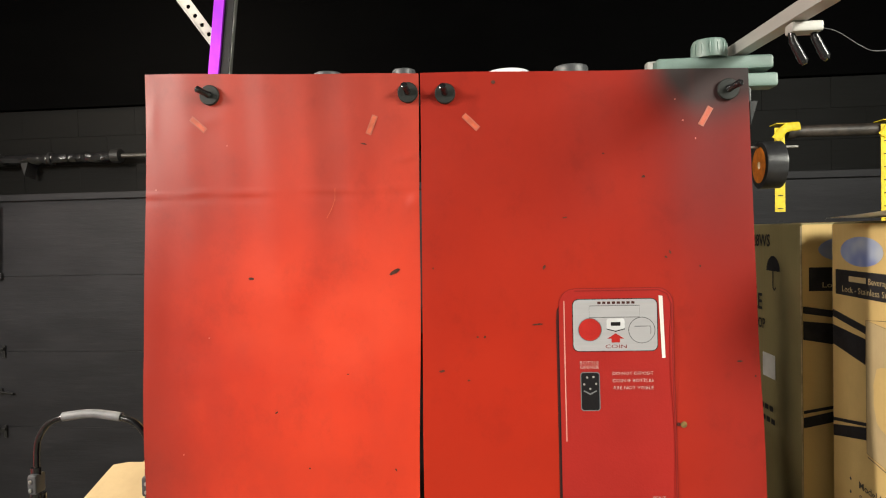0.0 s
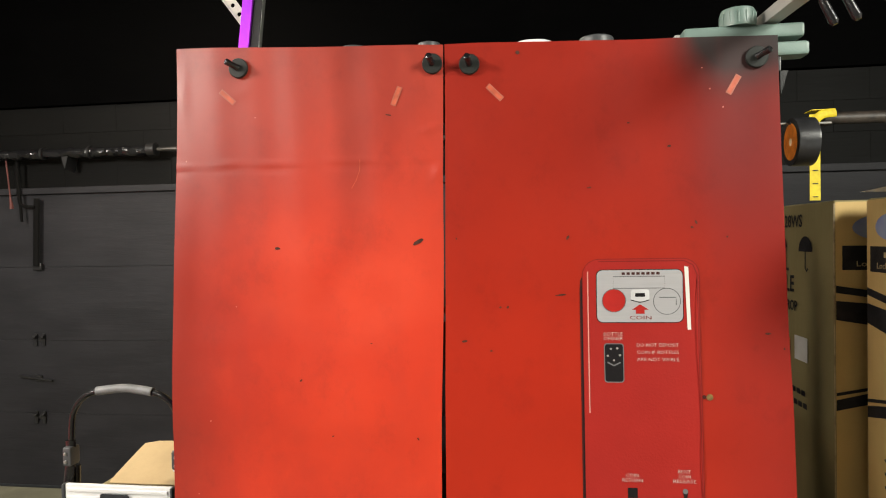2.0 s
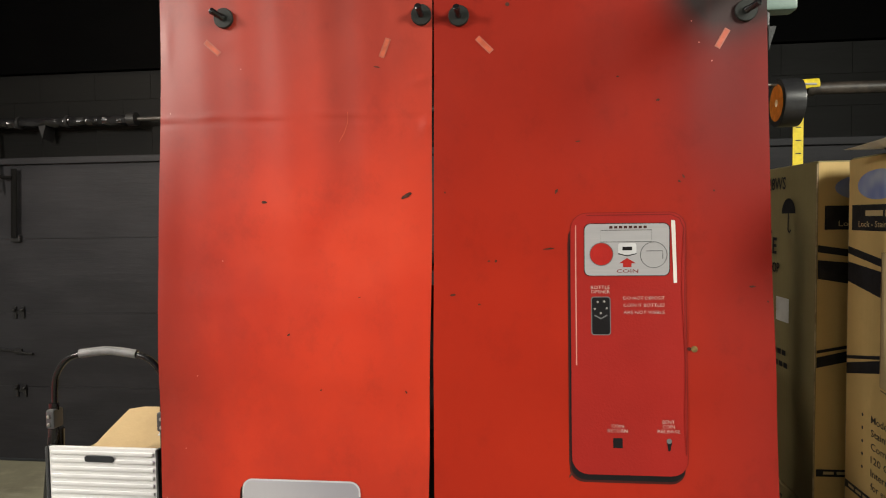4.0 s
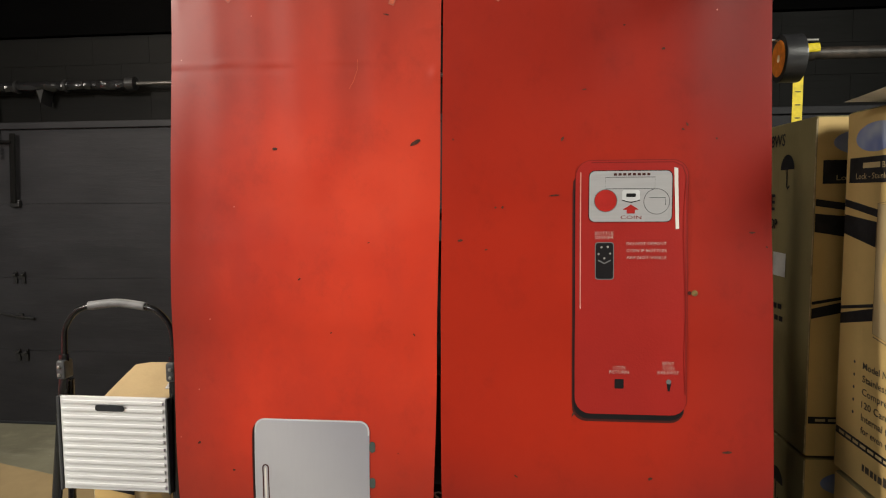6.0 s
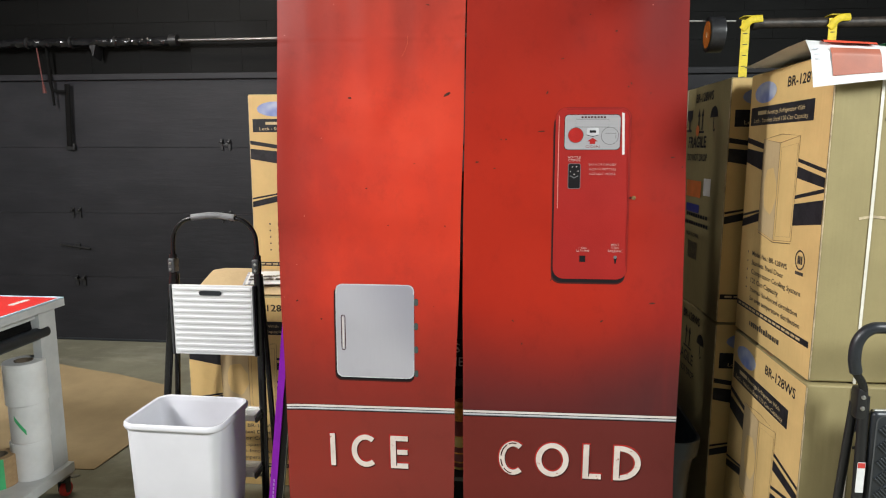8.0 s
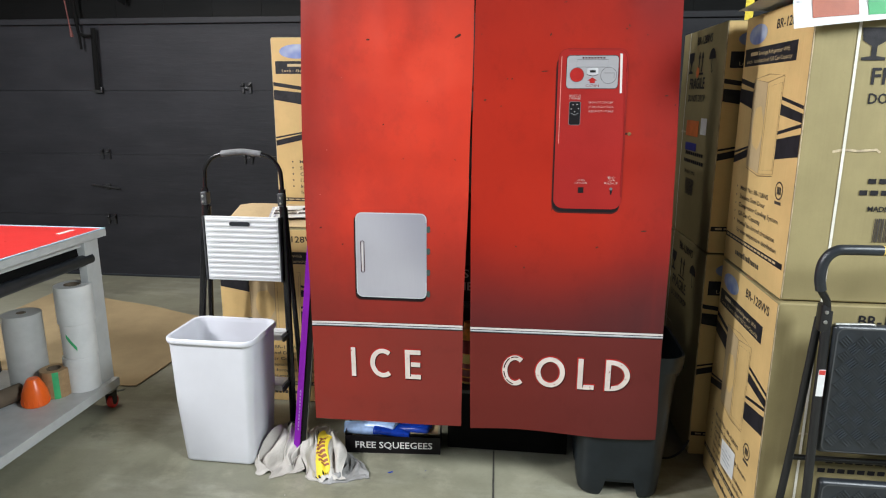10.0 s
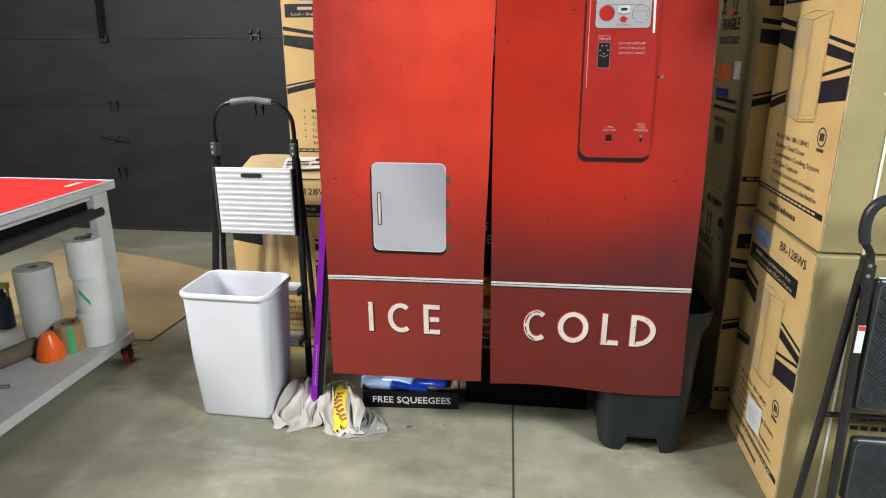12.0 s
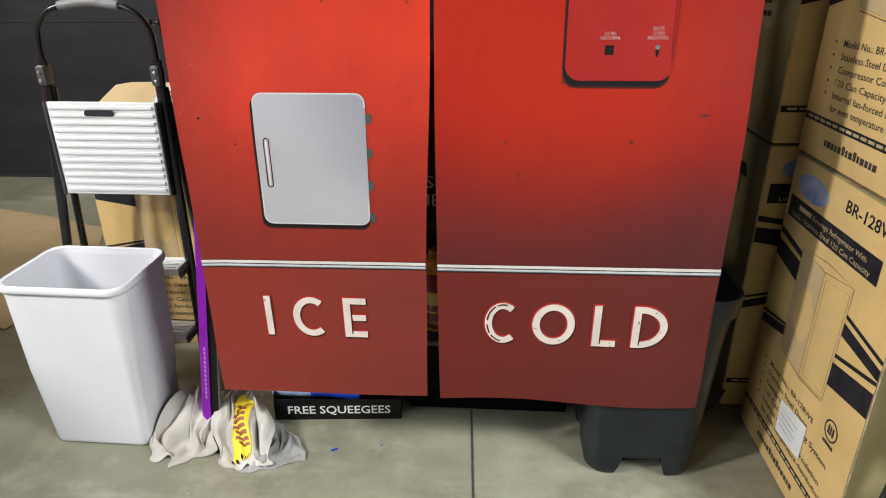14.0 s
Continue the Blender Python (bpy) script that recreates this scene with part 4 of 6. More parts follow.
part("return_slot", bm_rr_sheet(0.2265, 0.2455, 1.192, 1.212, 0.001, ink, 3, 3), M["ink_black"], coin)
part("release_knob", bm_poly(circle(0.338, 1.208, 0.0052, 14), on_banner(0.0026)), M["silver_dark"], coin, smooth=0)
part("knob_shade", bm_poly([(0.3335, 1.206), (0.3435, 1.206), (0.340, 1.188), (0.336, 1.188)], ink), M["ink_black"], coin, smooth=0)
lock = part("printed_lock", bm_poly(circle(0.3895, 1.3945, 0.0065, 12), on_banner(0.0022)), M["brass"], right, smooth=0)
part("lock_pin", bm_poly(circle(0.379, 1.395, 0.004, 10), on_banner(0.0022)), M["ink_soot"], lock, smooth=0)

for x, z, turn, owner in ((-0.612, 2.037, -42, left), (-0.238, 2.024, 68, left), (-0.030, 2.023, -45, right), (0.446, 2.019, 60, right)):
    tape_bit(owner, x, z, turn)
for x, z, lean in ((-0.584, 2.098, (-0.016, 0.009)), (-0.160, 2.088, (-0.004, 0.011)), (-0.082, 2.083, (-0.003, 0.011)), (0.490, 2.071, (0.017, 0.008))):
    magnet(x, z, lean)

# printed scuffs and one long scratch
scratch = [(-0.319, 1.893), (-0.320, 1.870), (-0.328, 1.848), (-0.338, 1.831)]
part("scratch", bm_line(scratch, 0.0014, on_banner(0.0014)), M["orange_tape"], left, smooth=0)
for x, z, w, h, turn in ((-0.196, 1.715, 0.032, 0.011, 35), (-0.505, 1.705, 0.014, 0.007, 0), (-0.455, 1.42, 0.009, 0.004, 40), (-0.385, 1.302, 0.006, 0.004, 30), (-0.201, 1.30, 0.010, 0.004, -60),
                         (-0.256, 1.985, 0.016, 0.004, -15), (-0.30, 1.50, 0.006, 0.003, 20), (-0.236, 1.04, 0.004, 0.004, 0), (-0.69, 1.05, 0.012, 0.006, 20), (-0.61, 0.99, 0.008, 0.006, 0)):
    mark(left, x, z, w, h, turn, M["ink_mark"])
for x, z, w, h, turn in ((0.018, 2.104, 0.012, 0.010, 0), (0.115, 1.718, 0.016, 0.006, 65), (0.10, 1.60, 0.030, 0.004, 5), (-0.10, 1.505, 0.017, 0.006, 8), (-0.010, 1.575, 0.008, 0.006, 60), (-0.025, 1.575, 0.006, 0.005, 60),
                         (-0.045, 1.485, 0.008, 0.004, 0), (-0.115, 1.72, 0.004, 0.006, 10), (0.37, 1.745, 0.010, 0.005, -60), (0.362, 1.735, 0.008, 0.005, -40), (0.32, 1.90, 0.009, 0.006, 20), (0.505, 1.52, 0.016, 0.005, 0),
                         (0.535, 1.49, 0.005, 0.005, 0), (0.455, 1.065, 0.028, 0.007, 5), (0.05, 0.925, 0.007, 0.008, 0), (0.02, 1.0, 0.012, 0.004, -40), (0.14, 1.135, 0.016, 0.005, 60), (0.43, 1.715, 0.005, 0.005, 0), (0.24, 1.95, 0.006, 0.004, 0),
                         (0.16, 1.82, 0.014, 0.004, 10), (0.30, 1.005, 0.014, 0.006, 30)):
    mark(right, x, z, w, h, turn, M["ink_mark"])
for x, z, owner in ((0.400, 2.012, right), (0.425, 1.975, right), (0.385, 2.055, right), (-0.60, 1.58, left), (-0.55, 1.99, left), (-0.71, 1.90, left), (-0.69, 1.17, left), (-0.735, 1.06, left), (-0.66, 1.33, left)):
    mark(owner, x, z, 0.004, 0.004, 0, M["ink_pink"], "fleck")

# ---- the black rack behind the banners ----
rack = thing("display_rack", "black steel display rack hidden behind the banners", "rack")
part("header", bm_box((1.09, 0.16, 0.10), (-0.13, 1.535, 2.023), 0.006), M["steel_black"], rack)
for x in (-0.64, 0.24):
    for y in (1.82, 2.06):
        part("upright", bm_box((0.04, 0.04, 2.02), (x, y, 1.01), 0.003), M["steel_black"], rack)
# These panels are invented and out of sight behind the banners.
part("unseen_back_panel", bm_box((0.92, 0.012, 1.40), (-0.20, 2.09, 0.755)), M["steel_black"], rack, smooth=0)
for x in (-0.662, 0.262):
    part("unseen_side_panel", bm_box((0.008, 0.37, 1.28), (x, 1.89, 0.805)), M["steel_black"], rack, smooth=0)
# Unseen board added only to keep lamp light off the lower rear carton.
part("unseen_side_panel", bm_box((0.008, 0.32, 0.95), (0.262, 2.260, 0.640)), M["steel_black"], rack, smooth=0)
for z in (0.335, 0.705, 1.15, 1.55):
    part("shelf", bm_box((0.86, 0.50, 0.018), (-0.20, 1.82, z), 0.003), M["steel_black"], rack)
part("plinth", bm_box((0.52, 0.39, 0.29), (0.0, 1.895, 0.147), 0.004), M["matt_black"], rack)
part("header_tongue", bm_box((0.08, 0.10, 0.03), (0.375, 1.665, 2.067), 0.004), M["steel_black"], rack)
part("header_bracket", bm_box((0.05, 0.03, 0.04), (0.535, 1.50, 2.075), 0.004), M["steel_black"], rack)
part("gusset", bm_loft([[(0.562, 1.50, 2.06), (0.578, 1.50, 2.06), (0.563, 1.50, 2.01)], [(0.562, 1.506, 2.06), (0.578, 1.506, 2.06), (0.563, 1.506, 2.01)]]), M["steel_black"], rack, "small black steel gusset")
part("hook_rod", bm_tube([(0.40, 1.83, 2.022), (0.64, 1.83, 2.000), (0.80, 1.83, 1.998)], 0.003, 8), M["steel"], rack, "thin steel hook rod")

bottle = thing("bottle", "amber bottle with dark red and gold bands on a rack shelf", "bottle", pose(-0.166, 1.650, 0.345))
part("body", bm_lathe([(0.030, 0), (0.036, 0.004), (0.036, 0.20), (0.030, 0.23), (0.022, 0.25), (0.021, 0.265), (0.012, 0.266)], 24), M["amber"], bottle)
for z0, z1, mat in ((0.004, 0.012, "gold_ink"), (0.014, 0.030, "dark_red"), (0.036, 0.066, "dark_red"), (0.072, 0.092, "dark_red"), (0.094, 0.134, "gold_ink"), (0.137, 0.195, "dark_red")):
    part("label_band", bm_lathe([(0.0366, z0), (0.037, z0 + 0.001), (0.037, z1 - 0.001), (0.0366, z1)], 24), M[mat], bottle)
sign = thing("shelf_sign", "black card sign with white lettering on the rack", "sign")
part("card", bm_box((0.16, 0.004, 0.15), (-0.180, 1.605, 0.789), 0.001), M["ink_black"], sign)
at_sign = lambda u, v: Vector((u, 1.602, v))
part("lettering", bm_text("ME", 0.060, 0.034, at_sign, at=(-0.181, 0.760)), M["ink_white"], sign, smooth=0)
part("lettering", bm_text("S", 0.024, 0.034, at_sign, at=(-0.178, 0.812)), M["ink_white"], sign, smooth=0)

HT = 2.073
for x, r in ((-0.355, 0.031), (-0.182, 0.025), (0.186, 0.036)):
    can = thing("can", "dark grey can standing on the rack header", "can", pose(x, 1.50, HT), "cans on the rack")
    tall = 0.010 if x < 0 else 0.0
    part("body", bm_lathe([(r * 0.9, 0), (r, 0.003), (r, 0.058 + tall), (r * 0.97, 0.060 + tall)], 28), M["rubber_black"], can)
    part("lid", bm_lathe([(r * q, h + tall) for q, h in ((1.02, 0.058), (1.04, 0.060), (1.04, 0.072), (0.98, 0.076), (0.90, 0.0765), (0.3, 0.073))], 28), M["plastic_grey"], can)
tub = thing("tub", "white plastic tub with a lid on the rack header", "tub", pose(0.050, 1.50, HT))
part("body", bm_lathe([(0.040, 0), (0.044, 0.056)], 32), M["plastic_white"], tub)
part("lid", bm_lathe([(0.048, 0.055), (0.049, 0.064), (0.046, 0.070), (0.02, 0.075), (0.004, 0.076)], 32), M["plastic_white"], tub)

cap = thing("plastic_spool", "sage green plastic spool lying on the rack header", "spool", pose(0.484, 1.50, HT))
part("upper_flange", bm_box((0.240, 0.045, 0.030), (0.0, 0, 0.066), 0.007), M["sage"], cap)
part("lower_flange", bm_box((0.250, 0.045, 0.030), (0.004, 0.0, 0.028), 0.007), M["sage"], cap)
part("core", bm_lathe([(0.018, 0.030), (0.018, 0.062)], 24), M["sage"], cap)
part("stub", bm_lathe([(0.018, 0.0), (0.018, 0.016)], 24, (-0.04, 0, 0)), M["sage"], cap)
part("hub", bm_lathe([(0.036, 0.079), (0.0365, 0.082), (0.0345, 0.112), (0.032, 0.117), (0.010, 0.118)], 36, (-0.006, 0, 0)), M["sage"], cap)
for k in range(14):
    a = 2 * math.pi * k / 14
    part("rib", bm_box((0.003, 0.003, 0.024), (-0.006 + 0.0355 * math.cos(a), 0.0355 * math.sin(a), 0.096), 0.001), M["sage"], cap)

strut = thing("steel_arm", "galvanised steel arm reaching out from the rack", "steel arm")
sec = ((-0.015, -0.012), (0.015, -0.012), (0.015, 0.012), (-0.015, 0.012))
part("channel", bm_loft([[(0.548 + u, 1.66, 2.182 + v) for u, v in sec], [(0.532 + u, 1.00, 2.138 + v) for u, v in sec]]), M["steel"], strut)
part("end_post", bm_box((0.03, 0.03, 0.107), (0.395, 1.66, 2.136), 0.003), M["steel"], strut)
part("end_tie", bm_box((0.17, 0.03, 0.02), (0.475, 1.66, 2.180), 0.003), M["steel"], strut)
part("hook_plate", bm_box((0.052, 0.032, 0.018), (0.552, 1.225, 2.130), 0.004), M["steel"], strut)
for dx, dz in ((-0.014, 0.0), (0.022, 0.006)):
    part("grip", bm_tube([(0.545 + dx, 1.225, 2.124 + dz), (0.548 + dx, 1.225, 2.108 + dz), (0.563 + dx, 1.222, 2.074 + dz), (0.565 + dx, 1.221, 2.068 + dz)], [0.005, 0.0070, 0.0080, 0.0045], 14), M["black_gloss"], strut, "black rubber grip")
part("wire", bm_tube(curve_points([(0.570, 1.225, 2.132), (0.605, 1.225, 2.122), (0.640, 1.225, 2.098), (0.665, 1.225, 2.086), (0.70, 1.225, 2.088)]), 0.0008, 6), M["plastic_grey"], strut)

roll = thing("tape_roll", "roll of black duct tape with an orange core on a hook", "tape roll", pose(0.728, 1.83, 1.952, 0, 0, -1))
part("band", bm_lathe([(0.042, -0.025), (0.061, -0.025), (0.0615, -0.022), (0.0615, 0.022), (0.061, 0.025), (0.042, 0.025)], 48, axis="x", closed=True), M["tape_black"], roll)
part("core", bm_lathe([(0.038, -0.0255), (0.0418, -0.0255), (0.0418, 0.0255), (0.038, 0.0255)], 40, axis="x", closed=True), M["masking"], roll)
part("label", bm_lathe([(0.010, -0.0262), (0.047, -0.0262), (0.047, -0.0257), (0.010, -0.0257)], 40, axis="x", closed=True), M["tape_core"], roll, "orange paper label round the core")

pole = thing("purple_pole", "purple and black aluminium pole leaning behind the banner", "pole")
d0, d1 = Vector((-0.893, 1.530, 0.0)), Vector((-0.630, 1.625, 2.60))


def leaning(w0, w1, depth0, depth1, a=d0, b=d1):
    return bm_loft([[(e.x + w0, e.y + depth0, e.z), (e.x + w1, e.y + depth0, e.z), (e.x + w1, e.y + depth1, e.z), (e.x + w0, e.y + depth1, e.z)] for e in (a, b)])


part("purple_face", leaning(-0.013, 0.013, -0.012, 0.012), M["purple"], pole)
part("black_side", leaning(0.0135, 0.036, -0.006, 0.012, d0.lerp(d1, 0.004)), M["ink_black"], pole)
part("edge_strip", leaning(0.0362, 0.0385, -0.004, 0.010, d0.lerp(d1, 0.004)), M["zinc"], pole)
for k in range(12):
    q = d0.lerp(d1, 0.055 + 0.006 * k)
    part("maker_bar", bm_box((0.005, 0.001, 0.010), (q.x + 0.002, q.y - 0.0128, q.z)), M["purple_ink"], pole, smooth=0)


def slotted_bar(p0, p1, width, cells, radius):
    """A flat steel bar with a row of round holes."""
    bm = bmesh.new()
    p0, p1 = Vector(p0), Vector(p1)
    d = (p1 - p0) / cells
    s = Vector((d.z, 0, -d.x)).normalized() * width / 2
    n = 16
    for c in range(cells):
        mid = p0 + d * (c + 0.5)
        rings = []
        for back in (0.0, 0.003):
            off = Vector((0, back, 0))
            outer, inner = [], []
            for k in range(n):
                a = 2 * math.pi * k / n
                u, v = math.cos(a), math.sin(a)
                q = max(abs(u), abs(v))
                outer.append(bm.verts.new(mid + d * 0.5 * u / q + s * v / q + off))
                inner.append(bm.verts.new(mid + d.normalized() * radius * u + s.normalized() * radius * v + off))
            for k in range(n):
                bm.faces.new((outer[k], outer[(k + 1) % n], inner[(k + 1) % n], inner[k]))
            rings.append(inner)
        for k in range(n):
            bm.faces.new((rings[0][k], rings[0][(k + 1) % n], rings[1][(k + 1) % n], rings[1][k]))
    return bm


angle = thing("slotted_angle", "cream slotted steel angle fixed to the ceiling", "steel angle")
part("face", slotted_bar((-0.672, 1.68, 2.26), (-1.70, 1.68, 3.68), 0.030, 58, 0.006), M["white_steel"], angle, smooth=0)
part("flange", bm_loft([[(-0.684, 1.68, 2.255), (-0.681, 1.68, 2.255), (-0.681, 1.71, 2.255), (-0.684, 1.71, 2.255)], [(-1.724, 1.68, 3.69), (-1.721, 1.68, 3.69), (-1.721, 1.71, 3.69), (-1.724, 1.71, 3.69)]]), M["white_steel"], angle, smooth=0)


# ---- cartons ----
BW, BD, BH = 0.578, 0.62, 0.90


def carton(m, label, sides=("label",), group="refrigerator cartons", extra=None):
    """A tall printed refrigerator carton; its label face looks along -y."""
    box = thing("carton", label, "carton", m, group)
    bm = bm_box((BW, BD, BH - 0.004), (0, 0, BH / 2), 0.006, 3)
    bmesh.ops.subdivide_edges(bm, edges=[e for e in bm.edges if e.calc_length() > 0.3], cuts=5, use_grid_fill=True)
    for v in bm.verts:
        f = math.sin(math.pi * min(1, max(0, v.co.z / BH)))
        v.co.x += math.copysign(0.004 * f, v.co.x) * (1 - (2 * v.co.y / BD) ** 2) + 0.0012 * noise.noise(v.co * 7 + m.translation)
        v.co.y += math.copysign(0.004 * f, v.co.y) * (1 - (2 * v.co.x / BW) ** 2)
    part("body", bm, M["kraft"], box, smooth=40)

    def bulge(u, w):
        return 0.0046 * (1 - (2 * u / w) ** 2)

    def front(lift):
        return lambda u, v: Vector((u, -BD / 2 - bulge(u, BW) * math.sin(math.pi * min(1, max(0, v / BH))) - lift, v))

    face = part("label_face", bm_rr_sheet(-BW / 2 + 0.003, BW / 2 - 0.003, 0.004, BH - 0.006, 0.002, front(0.0012), 20, 12), M["kraft_lit"], box, "printed carton face, brighter light in its yellow-brown")

    pl = front(0.0022)
    pl2 = front(0.0030)
    part("logo_oval", bm_poly([(-0.275 * BW + 0.088 * math.cos(2 * math.pi * k / 30), 0.922 * BH + 0.034 * math.sin(2 * math.pi * k / 30)) for k in range(30)], pl), M["box_blue"], face, "blue oval logo", 0)
    part("lettering", bm_text("BR-128WS", 0.222, 0.030, pl, at=(0.205 * BW, 0.925 * BH), thin=-0.014), M["box_ink"], face, smooth=0)
    bar = part("title_bar", bm_rr_sheet(-0.468 * BW, 0.335 * BW, 0.805 * BH, 0.872 * BH, 0, pl, 2, 8), M["box_ink"], face)
    part("maker_bar", rects(pl2, (-0.36 * BW, -0.235 * BW, 0.843 * BH, 0.857 * BH)), M["box_reverse"], bar, smooth=0)
    part("lettering", bm_text("Beverage Refrigerator With", 0.265, 0.0135, pl2, at=(0.010 * BW, 0.842 * BH)), M["box_reverse"], bar, smooth=0)
    part("lettering", bm_text("Lock - Stainless Steel 120 Can Capacity", 0.40, 0.0135, pl2, at=(-0.065 * BW, 0.815 * BH)), M["box_reverse"], bar, smooth=0)

    def quad(name, pts, mat="box_ink", place=pl):
        part(name, bm_poly([((u - 0.5) * BW, (1 - v) * BH) for u, v in pts], place), M[mat], face, smooth=0)
    for pts in ([(0.006, 0.238), (0.006, 0.258), (0.262, 0.283), (0.262, 0.263)], [(0.006, 0.280), (0.006, 0.333), (0.262, 0.360), (0.262, 0.295)],
                [(0.006, 0.536), (0.006, 0.545), (0.266, 0.513), (0.266, 0.504)], [(0.006, 0.556), (0.006, 0.586), (0.266, 0.548), (0.266, 0.516)],
                [(0.716, 0.312), (0.716, 0.324), (0.994, 0.354), (0.994, 0.342)], [(0.716, 0.338), (0.716, 0.376), (0.994, 0.398), (0.994, 0.368)],
                [(0.71, 0.433), (0.71, 0.445), (0.994, 0.412), (0.994, 0.400)], [(0.708, 0.461), (0.708, 0.532), (0.994, 0.508), (0.994, 0.434)]):
        quad("stripe", pts)

    def line(name, pts, w=0.0018, mat="box_draw"):
        part(name, bm_line([((u - 0.5) * BW, (1 - v) * BH) for u, v in pts], w, pl), M[mat], face, smooth=0)
    quad("drawing_side", [(0.263, 0.248), (0.487, 0.262), (0.487, 0.600), (0.270, 0.580)], "kraft_plain", front(0.0018))
    line("drawing_line", [(0.263, 0.248), (0.50, 0.232), (0.716, 0.240), (0.487, 0.262), (0.263, 0.248)], 0.0022)
    line("drawing_line", [(0.263, 0.248), (0.270, 0.580), (0.487, 0.600), (0.487, 0.262)])
    line("drawing_line", [(0.487, 0.600), (0.706, 0.585), (0.716, 0.240)])
    line("drawing_line", [(0.51, 0.278), (0.70, 0.264), (0.69, 0.572), (0.51, 0.584), (0.51, 0.278)], 0.0014)
    line("drawing_line", [(0.275, 0.588), (0.49, 0.607), (0.70, 0.593)], 0.003, "box_draw")
    for k, (words, w) in enumerate((("Model No.: BR-128WS", 0.285), ("Stainless Steel Door", 0.265), ("Compressor Cooling System", 0.385), ("120 Can Capacity", 0.235), ("Internal fan-forced circulation", 0.375), ("for even temperature distribution", 0.395))):
        v = (1 - (0.682 + 0.0345 * k)) * BH
        part("lettering", bm_text(words, w * 0.96, 0.0165, pl, "LEFT", (-0.29 * BW, v), -0.010), M["box_ink_thin"], face, smooth=0)
        if k < 5:
            part("bullet", bm_poly(circle(-0.355 * BW, v + 0.008, 0.0042, 10), pl), M["box_ink_thin"], face, smooth=0)
    ex, ez = 0.32 * BW, 0.365 * BH
    mk = part("test_mark", bm_line(circle(ex, ez, 0.027, 24) + [(ex + 0.027, ez)], 0.005, pl), M["box_ink_thin"], face, smooth=0)
    part("test_print", rects(pl, (ex - 0.014, ex - 0.006, ez - 0.012, ez + 0.012), (ex - 0.004, ex + 0.003, ez - 0.012, ez + 0.012), (ex + 0.006, ex + 0.014, ez - 0.012, ez + 0.012), (ex - 0.024, ex + 0.024, ez - 0.044, ez - 0.034)), M["box_ink_thin"], mk, smooth=0)
    low = part("warranty_bar", bm_rr_sheet(-0.49 * BW, 0.47 * BW, 0.102 * BH, 0.123 * BH, 0, pl, 1, 8), M["box_ink"], face)
    part("warranty_print", rects(pl2, *[(-0.46 * BW + 0.033 * k, -0.46 * BW + 0.033 * k + 0.026, 0.109 * BH, 0.117 * BH) for k in range(15)]), M["box_reverse"], low, smooth=0)
    x = -0.27 * BW
    bars = []
    for k in range(14):
        w = 0.010 + 0.006 * ((k * 5) % 3) / 2
        bars.append((x, x + w, 0.048 * BH, 0.066 * BH + (0.006 if k in (5, 8) else 0)))
        x += w + 0.0045
    part("address_print", rects(pl, *bars), M["box_ink_thin"], face, smooth=0)

    for sgn in (1, -1):
        if ("plus" if sgn > 0 else "minus") not in sides:
            continue

        def side(lift):
            return lambda u, v: Vector((sgn * (BW / 2 + bulge(u, BD) * math.sin(math.pi * min(1, max(0, v / BH))) + lift), sgn * u, v))
        ps = side(0.0014)
        hand = part("handling_print", bm_text("FRAGILE", 0.228, 0.046, ps, at=(-0.029, 0.725 * BH), thin=-0.018), M["box_ink"], box, "black handling marks and lettering", 0)
        part("lettering", bm_text("DO NOT DROP", 0.248, 0.029, ps, at=(-0.019, 0.665 * BH), thin=-0.014), M["box_ink"], hand, smooth=0)
        part("lettering", bm_text("BR-128WS", 0.21, 0.034, ps, at=(0.030, 0.928 * BH), thin=-0.016), M["box_ink"], hand, smooth=0)
        part("lettering", bm_text("MADE IN CHINA", 0.160, 0.0155, ps, at=(-0.020, 0.318 * BH), thin=-0.014), M["box_ink"], hand, smooth=0)
        for k in range(19):
            u0, v0 = (-0.11 + 0.030 * k, 0.405 * BH) if k < 9 else (-0.13 + 0.030 * (k - 9), 0.367 * BH)
            part("maker_bar", rects(ps, (u0, u0 + 0.022, v0 + 0.004, v0 + 0.019)), M["box_ink"], hand, smooth=0)
        x = -0.075
        for k in range(22):
            w = 0.002 + 0.003 * ((k * 7) % 5) / 4
            part("barcode_bar", rects(ps, (x, x + w, 0.215 * BH, 0.295 * BH)), M["box_ink_thin"], hand, smooth=0)
            x += w + 0.0022
        zt = 0.802 * BH
        part("glass_mark", bm_poly([(-0.183, zt + 0.085), (-0.108, zt + 0.085), (-0.113, zt + 0.05), (-0.138, zt + 0.035), (-0.138, zt + 0.008), (-0.113, zt + 0.004), (-0.113, zt - 0.004), (-0.178, zt - 0.004), (-0.178, zt + 0.004), (-0.153, zt + 0.008), (-0.153, zt + 0.035), (-0.178, zt + 0.05)], ps), M["box_ink"], hand, smooth=0)
        for dx in (-0.022, 0.022):
            part("arrow_mark", bm_poly([(dx - 0.006, zt), (dx + 0.006, zt), (dx + 0.006, zt + 0.055), (dx + 0.016, zt + 0.055), (dx, zt + 0.085), (dx - 0.016, zt + 0.055), (dx - 0.006, zt + 0.055)], ps), M["box_ink"], hand, smooth=0)
        part("arrow_base", rects(ps, (-0.05, 0.05, zt - 0.012, zt - 0.004)), M["box_ink"], hand, smooth=0)
        part("umbrella_mark", bm_merge(bm_poly([(0.155 + 0.042 * math.cos(math.pi * k / 12), zt + 0.045 + 0.042 * math.sin(math.pi * k / 12)) for k in range(13)], ps), bm_line([(0.155, zt + 0.045), (0.155, zt + 0.0), (0.163, zt - 0.008), (0.172, zt)], 0.006, ps)), M["box_ink"], hand, smooth=0)
